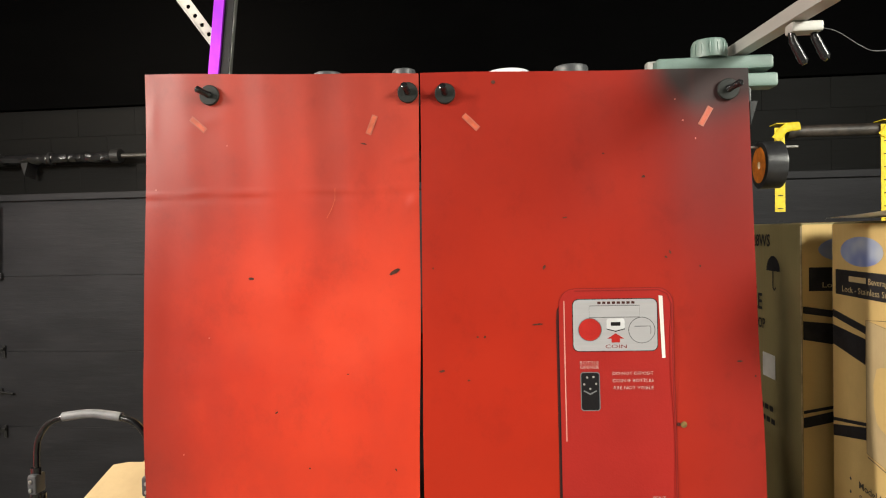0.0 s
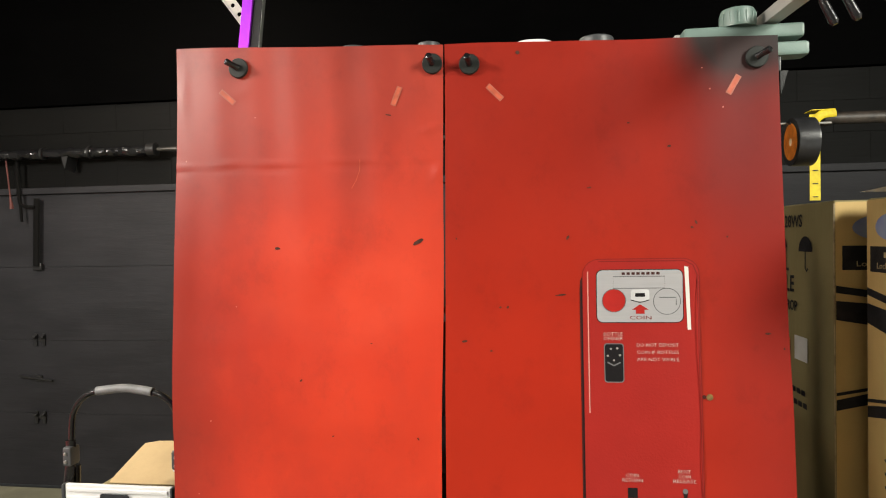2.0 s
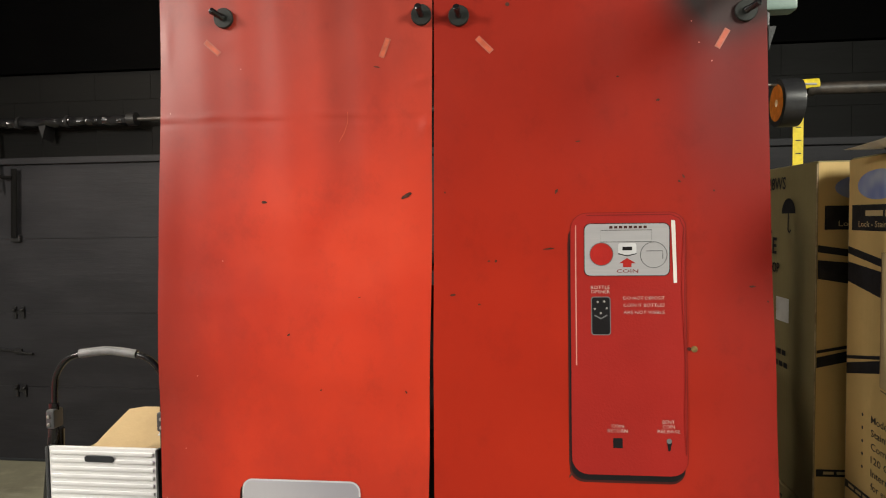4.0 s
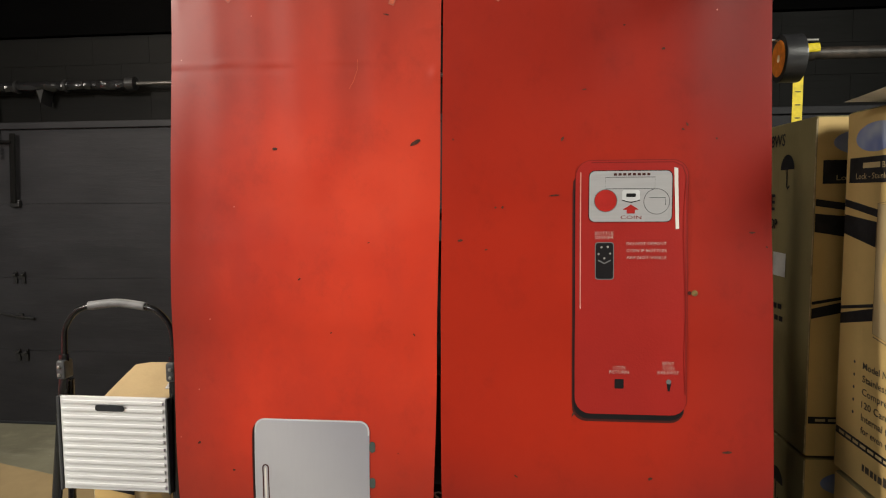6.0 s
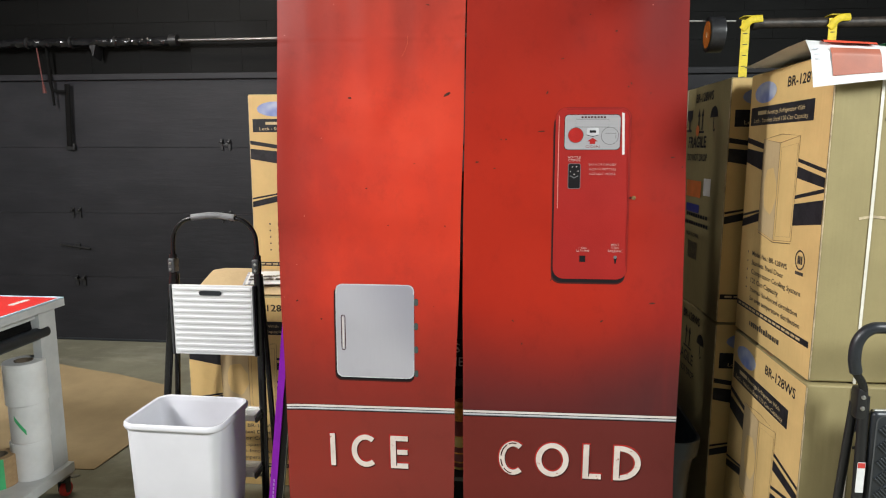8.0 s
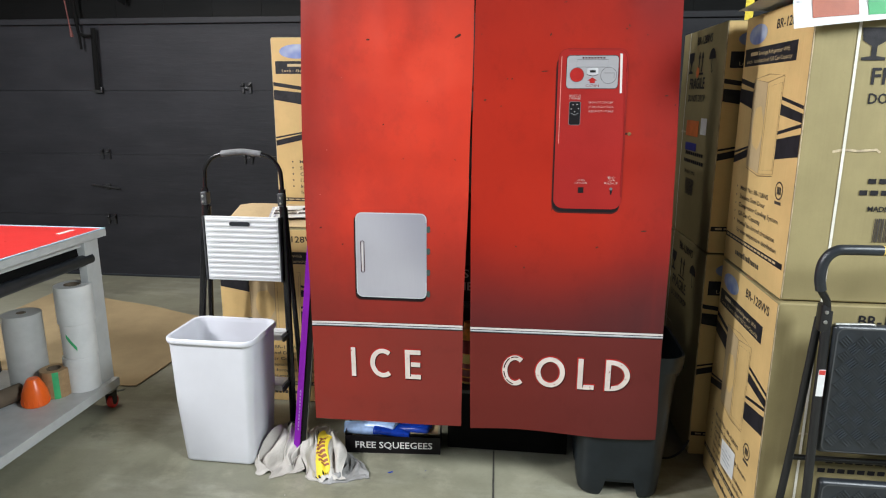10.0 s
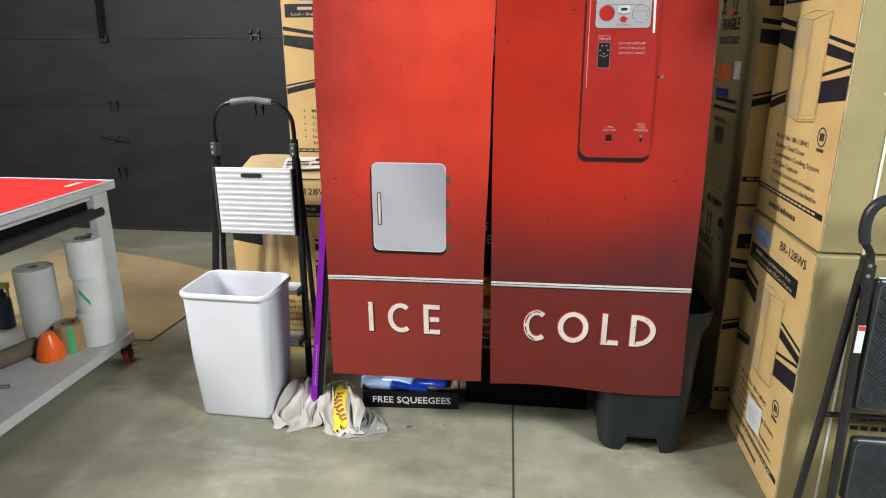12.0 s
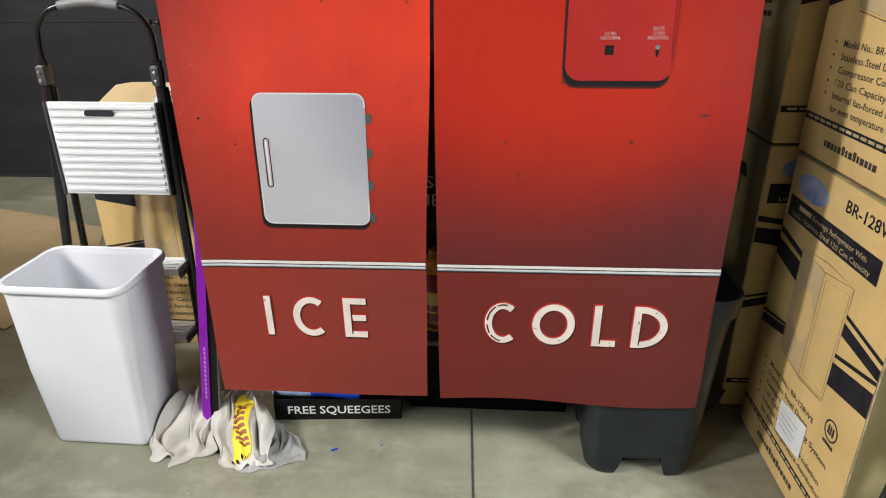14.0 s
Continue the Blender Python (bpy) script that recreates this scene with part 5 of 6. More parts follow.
        part("packing_strap", bm_rr_sheet(-0.194, -0.186, 0.0, BH - 0.004, 0, side(0.0018), 20, 1), M["strap_white"], box, "white packing strap")
        part("scrape", bm_line([(-0.22, 0.512 * BH), (-0.19, 0.519 * BH), (-0.15, 0.515 * BH), (-0.10, 0.520 * BH), (-0.09, 0.510 * BH)], 0.007, ps), M["kraft_edge"], hand, smooth=0)
        if extra == "stickers":
            part("orange_sticker", bm_rr_sheet(-0.13, 0.06, 0.500 * BH, 0.575 * BH, 0.002, side(0.002), 2, 2), M["sticker_orange"], box)
            part("blue_sticker", bm_rr_sheet(-0.12, 0.05, 0.430 * BH, 0.468 * BH, 0.002, side(0.002), 2, 2), M["sticker_blue"], box)
            part("white_sticker", bm_rr_sheet(0.09, 0.17, 0.515 * BH, 0.590 * BH, 0.002, side(0.002), 2, 2), M["sticker_white"], box)
            part("red_sticker", bm_poly(circle(-0.03, 0.80 * BH, 0.022, 16), side(0.002)), M["sticker_orange"], box, smooth=0)
    part("tape", bm_box((0.06, BD + 0.004, 0.001), (0, 0, BH - 0.0005)), M["masking"], box, "clear brown packing tape", 0)
    for a in (-1, 1):
        part("worn_edge", bm_tube([(a * (BW / 2 - 0.001), -BD / 2 + 0.001, 0.01 + 0.02 * k + 0) for k in range(45)], [0.0016 + 0.0010 * abs(noise.noise((k * 0.6, a, m.translation.x))) for k in range(45)], 6), M["kraft_edge"], box)
    return box


carton(pose(1.142, 1.425, 0, 0, 0, -90), "brown refrigerator carton with a white shipping label, under another", ("plus",))
carton(pose(1.151, 1.448, 0.900, 0, 0, -89.4), "brown refrigerator carton stacked on another, colour swatches on top", ("plus",))
carton(pose(1.062, 2.100, 0, 0, 0, 2.0), "brown refrigerator carton at the bottom of a shaded stack", ("minus",))
carton(pose(1.064, 2.100, 0.900, 0, 0, 1.6), "brown refrigerator carton with orange and blue stickers, stacked", ("minus",), extra="stickers")
carton(pose(-1.152, 2.360, 0, 0, 0, 0.5), "brown refrigerator carton behind the step ladder", ())
carton(pose(-0.920, 2.612, 0.900, 0, 0, 0), "brown refrigerator carton standing on another behind the banner", ())

def on_carton(lift):
    return lambda u, v: Vector((u, -BD / 2 - 0.0046 * (1 - (2 * u / BW) ** 2) * math.sin(math.pi * v / BH) - lift, v))


slip = whole("shipping_label", bm_poly([(-0.028, 0.140), (0.045, 0.146), (0.117, 0.156), (0.120, 0.262), (0.046, 0.254), (-0.030, 0.243)], on_carton(0.0040)), M["paper_white"], "white shipping label stuck on the lower carton", "label", smooth=0)
slip.matrix_world = pose(1.142, 1.455, 0, 0, 0, -90)
for k in range(4):
    part("print_bar", rects(on_carton(0.0048), (-0.012, 0.080 - 0.012 * (k % 2), 0.222 - 0.017 * k, 0.226 - 0.017 * k)), M["paper_print"], slip, smooth=0)


# ---- colour swatch sheet ----
def swatch_surface(lift):
    def place(u, q):
        """u: metres across from the left; q: metres from the fold, positive down the front."""
        x = 0.762 + u
        curl = 0.014 * math.exp(-u * 7) * min(1, max(0, 1 - abs(q) * 2.0))
        rise = 0.006 + 0.008 * math.sin(u * 9 + 1) * math.exp(-((q + 0.1) / 0.2) ** 2)
        yf = 1.146 + 0.010 * u
        if q <= 0:
            p = Vector((x, yf - q, 1.800 + curl + rise))
            nrm = Vector((0, 0, 1))
        else:
            a = min(1, q / 0.03)
            p = Vector((x + 0.10 * q, yf - 0.016 * a - 0.12 * q, 1.800 + curl * (1 - 0.5 * a) + rise - q))
            nrm = Vector((0, -1, 0.1)).normalized()
        return p + nrm * lift
    return place


swatches = thing("swatch_sheet", "printed sheet of colour swatches draped over a carton", "swatch sheet")


def sheet_patch(u0, u1, q0, q1, lift, cut=None):
    bm = bmesh.new()
    pl, rows = swatch_surface(lift), 14
    grid = [[bm.verts.new(pl(u0 + (u1 - u0) * i / 12, q0 + ((q1 - (cut or 0) * (i / 12)) - q0) * j / rows)) for i in range(13)] for j in range(rows + 1)]
    for a, b in zip(grid, grid[1:]):
        for i in range(12):
            bm.faces.new((a[i], a[i + 1], b[i + 1], b[i]))
    return bm


part("paper", sheet_patch(0.0, 0.60, -0.46, 0.112, 0.0, 0.075), M["swatch_paper"], swatches, smooth=60)
for u0, u1, q0, q1, mat in ((0.050, 0.172, 0.016, 0.084, "swatch_rust"), (0.196, 0.330, 0.012, 0.072, "swatch_green"), (0.352, 0.48, 0.008, 0.050, "swatch_blue"),
                            (0.040, 0.172, -0.075, 0.004, "swatch_red"), (0.192, 0.330, -0.075, -0.002, "swatch_green"), (0.350, 0.48, -0.075, -0.006, "swatch_blue"), (0.022, 0.150, -0.17, -0.09, "swatch_rust"), (0.165, 0.29, -0.17, -0.09, "swatch_blue")):
    part("swatch", sheet_patch(u0, u1, q0, q1, 0.0012, 0.012 if q0 > 0 else 0), M[mat], swatches, smooth=60)
for k in range(3):
    part("print_bar", sheet_patch(0.008 + 0.0 * k, 0.022, 0.018 + 0.012 * k, 0.021 + 0.012 * k, 0.0012), M["paper_print"], swatches, smooth=60)

# ---- on the lower carton behind the ladder ----
grid = []
for j in range(13):
    f = j / 12
    row = []
    for i in range(9):
        g = i / 8
        x = -1.405 + 0.48 * g
        y = 2.065 + 0.23 * f
        z = 0.906 + 0.070 * f ** 0.9 * min(1, 0.88 + g) + 0.003 * math.sin(g * 6) * f
        row.append((x - 0.012 * f * (1 - g), y, z))
    grid.append(row)
flap = bm_sheet(grid, 0.003)
whole("kraft_sheet", flap, M["kraft_plain"], "loose bent kraft card lying on a carton", "card", smooth=60)
papers = thing("paper_stack", "loose printed papers lying on the carton", "papers", pose(-1.085, 2.185, 0.9545, 15, 0, 10))
for k in range(4):
    part("sheet", bm_box((0.24 - 0.01 * k, 0.13, 0.003), (0.008 * k, -0.006 * k, 0.004 * k), 0.0005), M["paper_white"] if k % 2 else M["paper_print"], papers)
for k in range(5):
    part("print_block", bm_box((0.05, 0.018, 0.0006), (-0.07 + 0.06 * (k % 3), -0.04 + 0.03 * (k // 3), 0.0145)), M["box_ink_thin"], papers, smooth=0)
tool = thing("folding_blade", "black handled blade lying on the papers", "tool", pose(-1.015, 2.165, 0.972, 0, -10, 32))
part("handle", bm_box((0.10, 0.018, 0.012), (0.03, 0, 0.008), 0.004), M["rubber_black"], tool)
part("blade", bm_box((0.09, 0.012, 0.003), (-0.06, 0, 0.008), 0.001), M["zinc"], tool)

# ---- white waste basket ----
basket = thing("waste_basket", "empty white plastic waste basket on the floor", "waste basket", pose(-1.203, 1.570, 0, 0, 0, -1))


def basket_ring(w, d, r, z):
    return [(x, y, z * 1.024) for x, y in ring_rr(w, d - 0.012 - 0.022 * z / 0.55, r * (0.50 + 0.25 * min(1, max(0, (z - 0.46) / 0.07))), 7)]


steps = [(0.292, 0.232, 0.050, 0.000), (0.304, 0.244, 0.055, 0.004), (0.308, 0.248, 0.055, 0.012), (0.338, 0.288, 0.058, 0.27), (0.364, 0.312, 0.062, 0.522), (0.380, 0.328, 0.070, 0.526), (0.386, 0.334, 0.072, 0.534), (0.384, 0.332, 0.071, 0.545),
         (0.374, 0.322, 0.067, 0.549), (0.360, 0.308, 0.062, 0.546), (0.354, 0.302, 0.060, 0.53), (0.328, 0.278, 0.056, 0.27), (0.296, 0.236, 0.052, 0.012)]
part("shell", bm_loft([basket_ring(*q) for q in steps[:5] + steps[10:]]), M["plastic_white"], basket, smooth=50)
part("rim", bm_loft([basket_ring(*q) for q in steps[4:11]], (False, False)), M["plastic_white"], basket, "rolled white rim", smooth=50)

# ---- charcoal bin ----
bin_ = thing("slim_bin", "charcoal plastic slim bin standing behind the banner", "bin", pose(0.441, 1.600, 0))


def bin_ring(w, d, r, z, dx=0.0):
    return [(x + dx, y, z) for x, y in ring_rr(w, d, r, 7)]


part("shell", bm_loft([bin_ring(*q) for q in [(0.300, 0.356, 0.060, 0.078), (0.3215, 0.3755, 0.07, 0.080), (0.335, 0.384, 0.07, 0.18), (0.358, 0.392, 0.07, 0.46, 0.006), (0.372, 0.394, 0.07, 0.526, 0.008), (0.398, 0.398, 0.072, 0.531, 0.009), (0.402, 0.400, 0.074, 0.546, 0.009), (0.410, 0.404, 0.076, 0.581, 0.010), (0.406, 0.400, 0.076, 0.590, 0.010), (0.390, 0.384, 0.07, 0.588, 0.010), (0.382, 0.38, 0.066, 0.568, 0.009), (0.345, 0.37, 0.06, 0.40, 0.005), (0.30, 0.355, 0.055, 0.095)]]), M["bin_grey"], bin_, smooth=50)
def foot_ring(sx, sy, z, g, notch):
    """One corner of the bin's base, drawn in by g."""
    arc = [(0.090 + (0.0695 - g) * math.cos(math.pi * k / 12), 0.118 + (0.0695 - g) * math.sin(math.pi * k / 12)) for k in range(7)]
    pts = [(notch, 0.060), (0.1595 - g, 0.060)] + arc + [(notch, 0.1875 - g)]
    return [(sx * x, sy * y, z) for x, y in pts]


for sx in (-1, 1):
    for sy in (-1, 1):
        part("foot", bm_loft([foot_ring(sx, sy, *q) for q in ((0.090, -0.0006, 0.052), (0.060, 0.0006, 0.056), (0.030, 0.003, 0.064), (0.008, 0.008, 0.072), (0.0, 0.015, 0.078))]), M["bin_grey"], bin_, smooth=50)
part("arch_lip", bm_box((0.118, 0.020, 0.018), (0, -0.172, 0.073), 0.004), M["bin_grey"], bin_)
part("side_grip", bm_box((0.022, 0.10, 0.09), (0.207, -0.02, 0.51), 0.008), M["bin_grey"], bin_)
whole("power_cord", bm_tube(curve_points([(0.60, 1.75, 0.01), (0.68, 1.72, 0.008), (0.73, 1.70, 0.05), (0.775, 1.745, 0.085)]), 0.005, 8), M["rubber_black"], "black cord lying on the floor by the bin", "cord")

# ---- squeegee tray ----
tray = thing("squeegee_tray", "black display tray of blue-wrapped squeegees on the floor", "display tray", pose(-0.495, 1.676, 0, 0, 0, 4.5))
part("front_wall", bm_box((0.415, 0.004, 0.078), (0, -0.055, 0.041), 0.001), M["ink_black"], tray)
part("bottom", bm_box((0.415, 0.145, 0.004), (0, 0.017, 0.002)), M["ink_black"], tray, smooth=0)
for x in (-0.2055, 0.2055):
    part("side_wall", bm_box((0.004, 0.140, 0.095), (x, 0.019, 0.049), 0.001), M["ink_black"], tray)
part("inner_flap", bm_box((0.12, 0.10, 0.003), (0.135, 0.015, 0.087)), M["kraft_plain"], tray, "brown inner card flap", 0)
part("lettering", bm_text("FREE SQUEEGEES", 0.335, 0.030, lambda u, v: Vector((u, -0.0582, v)), at=(0.005, 0.026), thin=-0.012), M["paper_white"], tray, "white block lettering", 0)
for k, (bx, by, bz, turn, tilt, pale) in enumerate(((-0.640, 1.684, 0.070, 14, 8, True), (-0.565, 1.700, 0.082, -10, -5, True), (-0.505, 1.676, 0.074, 6, 6, False), (-0.415, 1.694, 0.080, -8, -7, False))):
    w = thing("squeegee", "squeegee in crinkled %s plastic wrap in the tray" % ("pale blue" if pale else "glossy blue"), "squeegee", pose(bx, by, bz, tilt * 0.6, tilt, turn), "squeegees in the tray")
    bm = bm_box((0.165, 0.075, 0.022), (0, 0, 0.008), 0.009, 3)
    bmesh.ops.subdivide_edges(bm, edges=bm.edges[:], cuts=4, use_grid_fill=True)
    for v in bm.verts:
        puff = (1 - (v.co.x / 0.085) ** 2) * (1 - (v.co.y / 0.040) ** 2)
        v.co.z += 0.010 * puff * (1 if v.co.z > 0.008 else -0.4) + 0.006 * (abs(noise.noise(Vector((v.co.x * 38 + k * 5, v.co.y * 30, k)))) - 0.25)
        v.co.y += 0.005 * noise.noise(Vector((v.co.x * 40, k * 3, 2)))
    part("wrap", bm, M["pale_wrap"] if pale else M["blue_wrap"], w, smooth=60)
for x, y, sz in ((-0.472, 1.470, 0.012), (-0.33, 1.50, 0.005)):
    whole("plastic_scrap", bm_poly([(x - sz, y), (x + sz * 0.7, y + sz * 0.9), (x + sz, y + sz * 0.4), (x - sz * 0.3, y - sz * 0.5)], lambda u, v: Vector((u, v, 0.0025))), M["blue_wrap"], "tiny blue plastic scrap on the floor", "scrap", "scraps", smooth=0)


# ---- towels ----
def fold_cloth(left_edge, right_edge, folds, depth, swell, phase, n=56, m=64):
    """A dropped cloth between two edge lines, with ridges that fan out from its gathered top."""
    la, ra = curve_points(left_edge, 24), curve_points(right_edge, 24)

    def at(line, f):
        k = f * (len(line) - 1)
        i = min(int(k), len(line) - 2)
        return line[i].lerp(line[i + 1], k - i)

    pos = np.zeros((n, m, 3))
    for i in range(n):
        f = i / (n - 1)
        a, b = at(la, f), at(ra, f)
        across = (b - a).normalized()
        for j in range(m):
            g = j / (m - 1)
            q = a.lerp(b, g)
            warp = 0.35 * noise.noise((g * 2.0 + phase, f * 2.0, 7.0))
            wide = abs(noise.noise((g * folds + warp + phase, f * 1.3 + 0.5 * g + warp, 3.0)))
            close = abs(noise.noise((g * folds * 2.3 - warp * 2 + phase, f * 2.6 + 2.0, 5.0)))
            fine = noise.noise((g * 13 + phase, f * 8, 1.0))
            fade = min(1.0, 0.35 + 2.2 * f) * (1 - 0.7 * max(0, f - 0.82) / 0.18)
            edge = min(1.0, 6 * min(g, 1 - g) + 0.25)
            z = q.z + fade * edge * (depth * (2.4 * wide - 0.5) + 0.55 * depth * (2.2 * close - 0.5) + 0.003 * fine) + swell * math.sin(math.pi * g) * (1 - f ** 2)
            slip = 0.9 * depth * noise.noise((g * 4 + 3, f * 3 + phase, 8.0))
            front = 0.018 * math.sin(math.pi * g) * f ** 3 + 0.030 * f * noise.noise((g * 3.2, phase, 9)) + 0.008 * f * noise.noise((g * 11, phase, 4))
            crumple = fine
            pos[i, j] = (q.x + across.x * slip, q.y + across.y * slip - front, max(z, 0.0035 + 0.0015 * crumple))
    return pos


def bm_cloth(pos, s0=0.0, s1=1.0, w0=0.0, w1=1.0, lift=0.0, thick=0.0022, skew=0.0):
    """A stretch of a cloth, as a sheet of its own when lifted; skew slants it along the cloth."""
    n, m = pos.shape[:2]
    nrm = np.cross(np.gradient(pos, axis=0), np.gradient(pos, axis=1))
    nrm /= np.linalg.norm(nrm, axis=-1, keepdims=True) + 1e-9
    nrm *= np.where(nrm[..., 2:3] < 0, -1, 1)
    q = pos + nrm * lift
    rows, cols = max(3, int((s1 - s0) * n) + 1), max(3, int((w1 - w0) * m) + 1)
    out = np.zeros((rows, cols, 3))
    for i in range(rows):
        for j in range(cols):
            g = w0 + (w1 - w0) * j / (cols - 1)
            f = min(1.0, max(0.0, s0 + (s1 - s0) * i / (rows - 1) + skew * (j / (cols - 1) - 0.5)))
            u, v = f * (n - 1), g * (m - 1)
            i0, j0 = min(int(u), n - 2), min(int(v), m - 2)
            du, dv = u - i0, v - j0
            out[i, j] = (q[i0, j0] * (1 - dv) + q[i0, j0 + 1] * dv) * (1 - du) + (q[i0 + 1, j0] * (1 - dv) + q[i0 + 1, j0 + 1] * dv) * du
    return bm_sheet(out, thick)


c1 = fold_cloth([(-0.990, 1.615, 0.10), (-1.015, 1.560, 0.105), (-1.035, 1.470, 0.035), (-1.025, 1.415, 0.012), (-0.985, 1.385, 0.004)],
                [(-0.870, 1.625, 0.09), (-0.845, 1.560, 0.090), (-0.820, 1.500, 0.060), (-0.825, 1.450, 0.020), (-0.860, 1.425, 0.004)], 2.7, 0.052, 0.012, 0.7)
whole("towel", bm_cloth(c1), M["cloth"], "crumpled grey towel dropped on the floor", "towel", "towels", smooth=80)
c2 = fold_cloth([(-0.825, 1.630, 0.10), (-0.850, 1.560, 0.100), (-0.845, 1.480, 0.050), (-0.825, 1.420, 0.018), (-0.795, 1.385, 0.005)],
                [(-0.722, 1.630, 0.085), (-0.700, 1.560, 0.078), (-0.668, 1.480, 0.045), (-0.645, 1.420, 0.022), (-0.640, 1.392, 0.012)], 2.4, 0.040, 0.012, 2.2)
t2 = whole("towel", bm_cloth(c2), M["cloth"], "crumpled pale towel with a yellow printed patch", "towel", "towels", smooth=80)
c3 = fold_cloth([(-0.720, 1.550, 0.030), (-0.690, 1.480, 0.018), (-0.710, 1.410, 0.004), (-0.735, 1.362, 0.003)],
                [(-0.655, 1.555, 0.026), (-0.600, 1.510, 0.020), (-0.562, 1.460, 0.010), (-0.545, 1.425, 0.003)], 2.0, 0.024, 0.004, 4.0, 40, 40)
part("mesh_lining", bm_cloth(c3), M["cloth_mesh"], t2, "grey mesh side of the towel turned up", 80)
part("yellow_patch", bm_cloth(c2, 0.14, 0.88, 0.34, 0.60, 0.0020, 0, 0.06), M["yellow_ink"], t2, "yellow printed patch", 80)
for k in range(8):
    part("print_bar", bm_cloth(c2, 0.27 + 0.055 * k, 0.305 + 0.055 * k, 0.42 + 0.02 * (k % 2), 0.56, 0.0034, 0, 0.02), M["brown_ink"], t2, smooth=80)
for k in range(5):
    part("print_stripe", bm_cloth(c2, 0.80, 0.88, 0.31 + 0.06 * k, 0.335 + 0.06 * k, 0.0034, 0, 0.05), M["ink_black"], t2, smooth=80)
for k in range(4):
    part("print_stripe", bm_cloth(c2, 0.18 + 0.05 * k, 0.20 + 0.05 * k, 0.30, 0.335, 0.0034, 0, 0.03), M["ink_black"], t2, smooth=80)

# ---- step ladder with white treads ----
ladder = thing("step_ladder", "black folded step ladder with white ribbed treads", "step ladder", group="step ladders")
for sx, xb in ((-1, -1.475), (1, -1.003)):
    xt = -1.203 + sx * 0.181
    part("front_rail", bm_tube([(xt, 1.862, 1.115), (xt, 1.860, 1.06), (xt + (xb - xt) * 0.5, 1.835, 0.53), (xb, 1.80, 0.012)], 0.0165, 14, 0.62), M["black_gloss"], ladder)
    part("rubber_foot", bm_box((0.042, 0.05, 0.03), (xb, 1.80, 0.015), 0.008), M["rubber_black"], ladder)
    part("joint", bm_box((0.030, 0.045, 0.06), (xt - sx * 0.002, 1.86, 1.07), 0.008), M["plastic_grey"], ladder)
    part("rivet", bm_lathe([(0.006, 0), (0.005, 0.003), (0.001, 0.004)], 10, (xt, 1.8365, 1.08), "y"), M["zinc"], ladder)
    part("rivet", bm_lathe([(0.006, 0), (0.005, 0.003), (0.001, 0.004)], 10, (xt, 1.8365, 1.055), "y"), M["zinc"], ladder)
    part("rear_leg", bm_tube([(xt, 1.885, 1.03), (xb, 1.955, 0.012)], 0.012, 12), M["black_gloss"], ladder)
    part("rubber_foot", bm_box((0.032, 0.036, 0.03), (xb, 1.955, 0.015), 0.008), M["rubber_black"], ladder)
arch = [(-1.384, 1.865, 1.06), (-1.382, 1.866, 1.16), (-1.374, 1.867, 1.205), (-1.345, 1.868, 1.245), (-1.30, 1.869, 1.266), (-1.203, 1.870, 1.277), (-1.106, 1.869, 1.266), (-1.061, 1.868, 1.245), (-1.032, 1.867, 1.205), (-1.024, 1.866, 1.16), (-1.022, 1.865, 1.06)]
part("handle_bar", bm_tube(curve_points(arch, 5), 0.0095, 12), M["black_gloss"], ladder)
part("grip", bm_tube(curve_points([(-1.295, 1.869, 1.268), (-1.25, 1.870, 1.274), (-1.203, 1.870, 1.278), (-1.156, 1.870, 1.274), (-1.111, 1.869, 1.268)], 5), 0.0135, 12), M["grip_grey"], ladder, "grey foam grip")
tread = part("platform", bm_box((0.345, 0.016, 0.295), (-1.206, 1.832, 0.846), 0.004), M["step_white"], ladder, "white ribbed platform folded upright")
for k in range(12):
    part("rib", bm_box((0.330, 0.006, 0.0125), (-1.206, 1.8215, 0.716 + 0.0238 * k), 0.003), M["step_white"], tread)
for sx in (-1, 1):
    part("end_cap", bm_box((0.008, 0.026, 0.298), (-1.206 + sx * 0.1768, 1.831, 0.845), 0.003), M["plastic_grey"], tread, "grey plastic end cap")
part("grip_slot", bm_rr_sheet(-1.258, -1.162, 0.952, 0.971, 0.009, lambda u, v: Vector((u, 1.8172, v)), 5, 8), M["rubber_black"], tread)
for z, y0 in ((0.455, 1.775), (0.225, 1.745)):
    st = part("step", bm_box((0.37, 0.095, 0.028), (-1.205, y0 + 0.03, z), 0.005), M["step_white"], ladder, "white aluminium step")
    for k in range(4):
        part("rib", bm_box((0.35, 0.009, 0.004), (-1.205, y0 - 0.005 + 0.022 * k, z + 0.015), 0.0015), M["step_white"], st)
    part("end_cap", bm_box((0.010, 0.09, 0.022), (-1.016, y0 + 0.03, z - 0.010), 0.003), M["plastic_grey"], st)

# ---- black folding step stool ----
stool = thing("step_ladder", "black folding step stool with patterned treads by the cartons", "step ladder", group="step ladders")
rail = [(0.938, 1.050, 0.84), (0.930, 1.046, 0.93), (0.905, 1.040, 0.972), (0.896, 1.036, 1.01), (0.900, 1.034, 1.058), (0.925, 1.032, 1.089), (0.97, 1.030, 1.095), (1.15, 1.030, 1.095), (1.33, 1.030, 1.095), (1.375, 1.032, 1.089), (1.40, 1.034, 1.058), (1.404, 1.036, 1.01), (1.395, 1.040, 0.972), (1.37, 1.046, 0.93), (1.362, 1.050, 0.84)]
part("safety_rail", bm_tube(curve_points(rail, 5), 0.0105, 14), M["black_gloss"], stool)
cover = part("rail_cover", bm_tube(curve_points(rail[2:-2], 6), 0.0150, 14), M["rubber_black"], stool, "black foam rail cover")
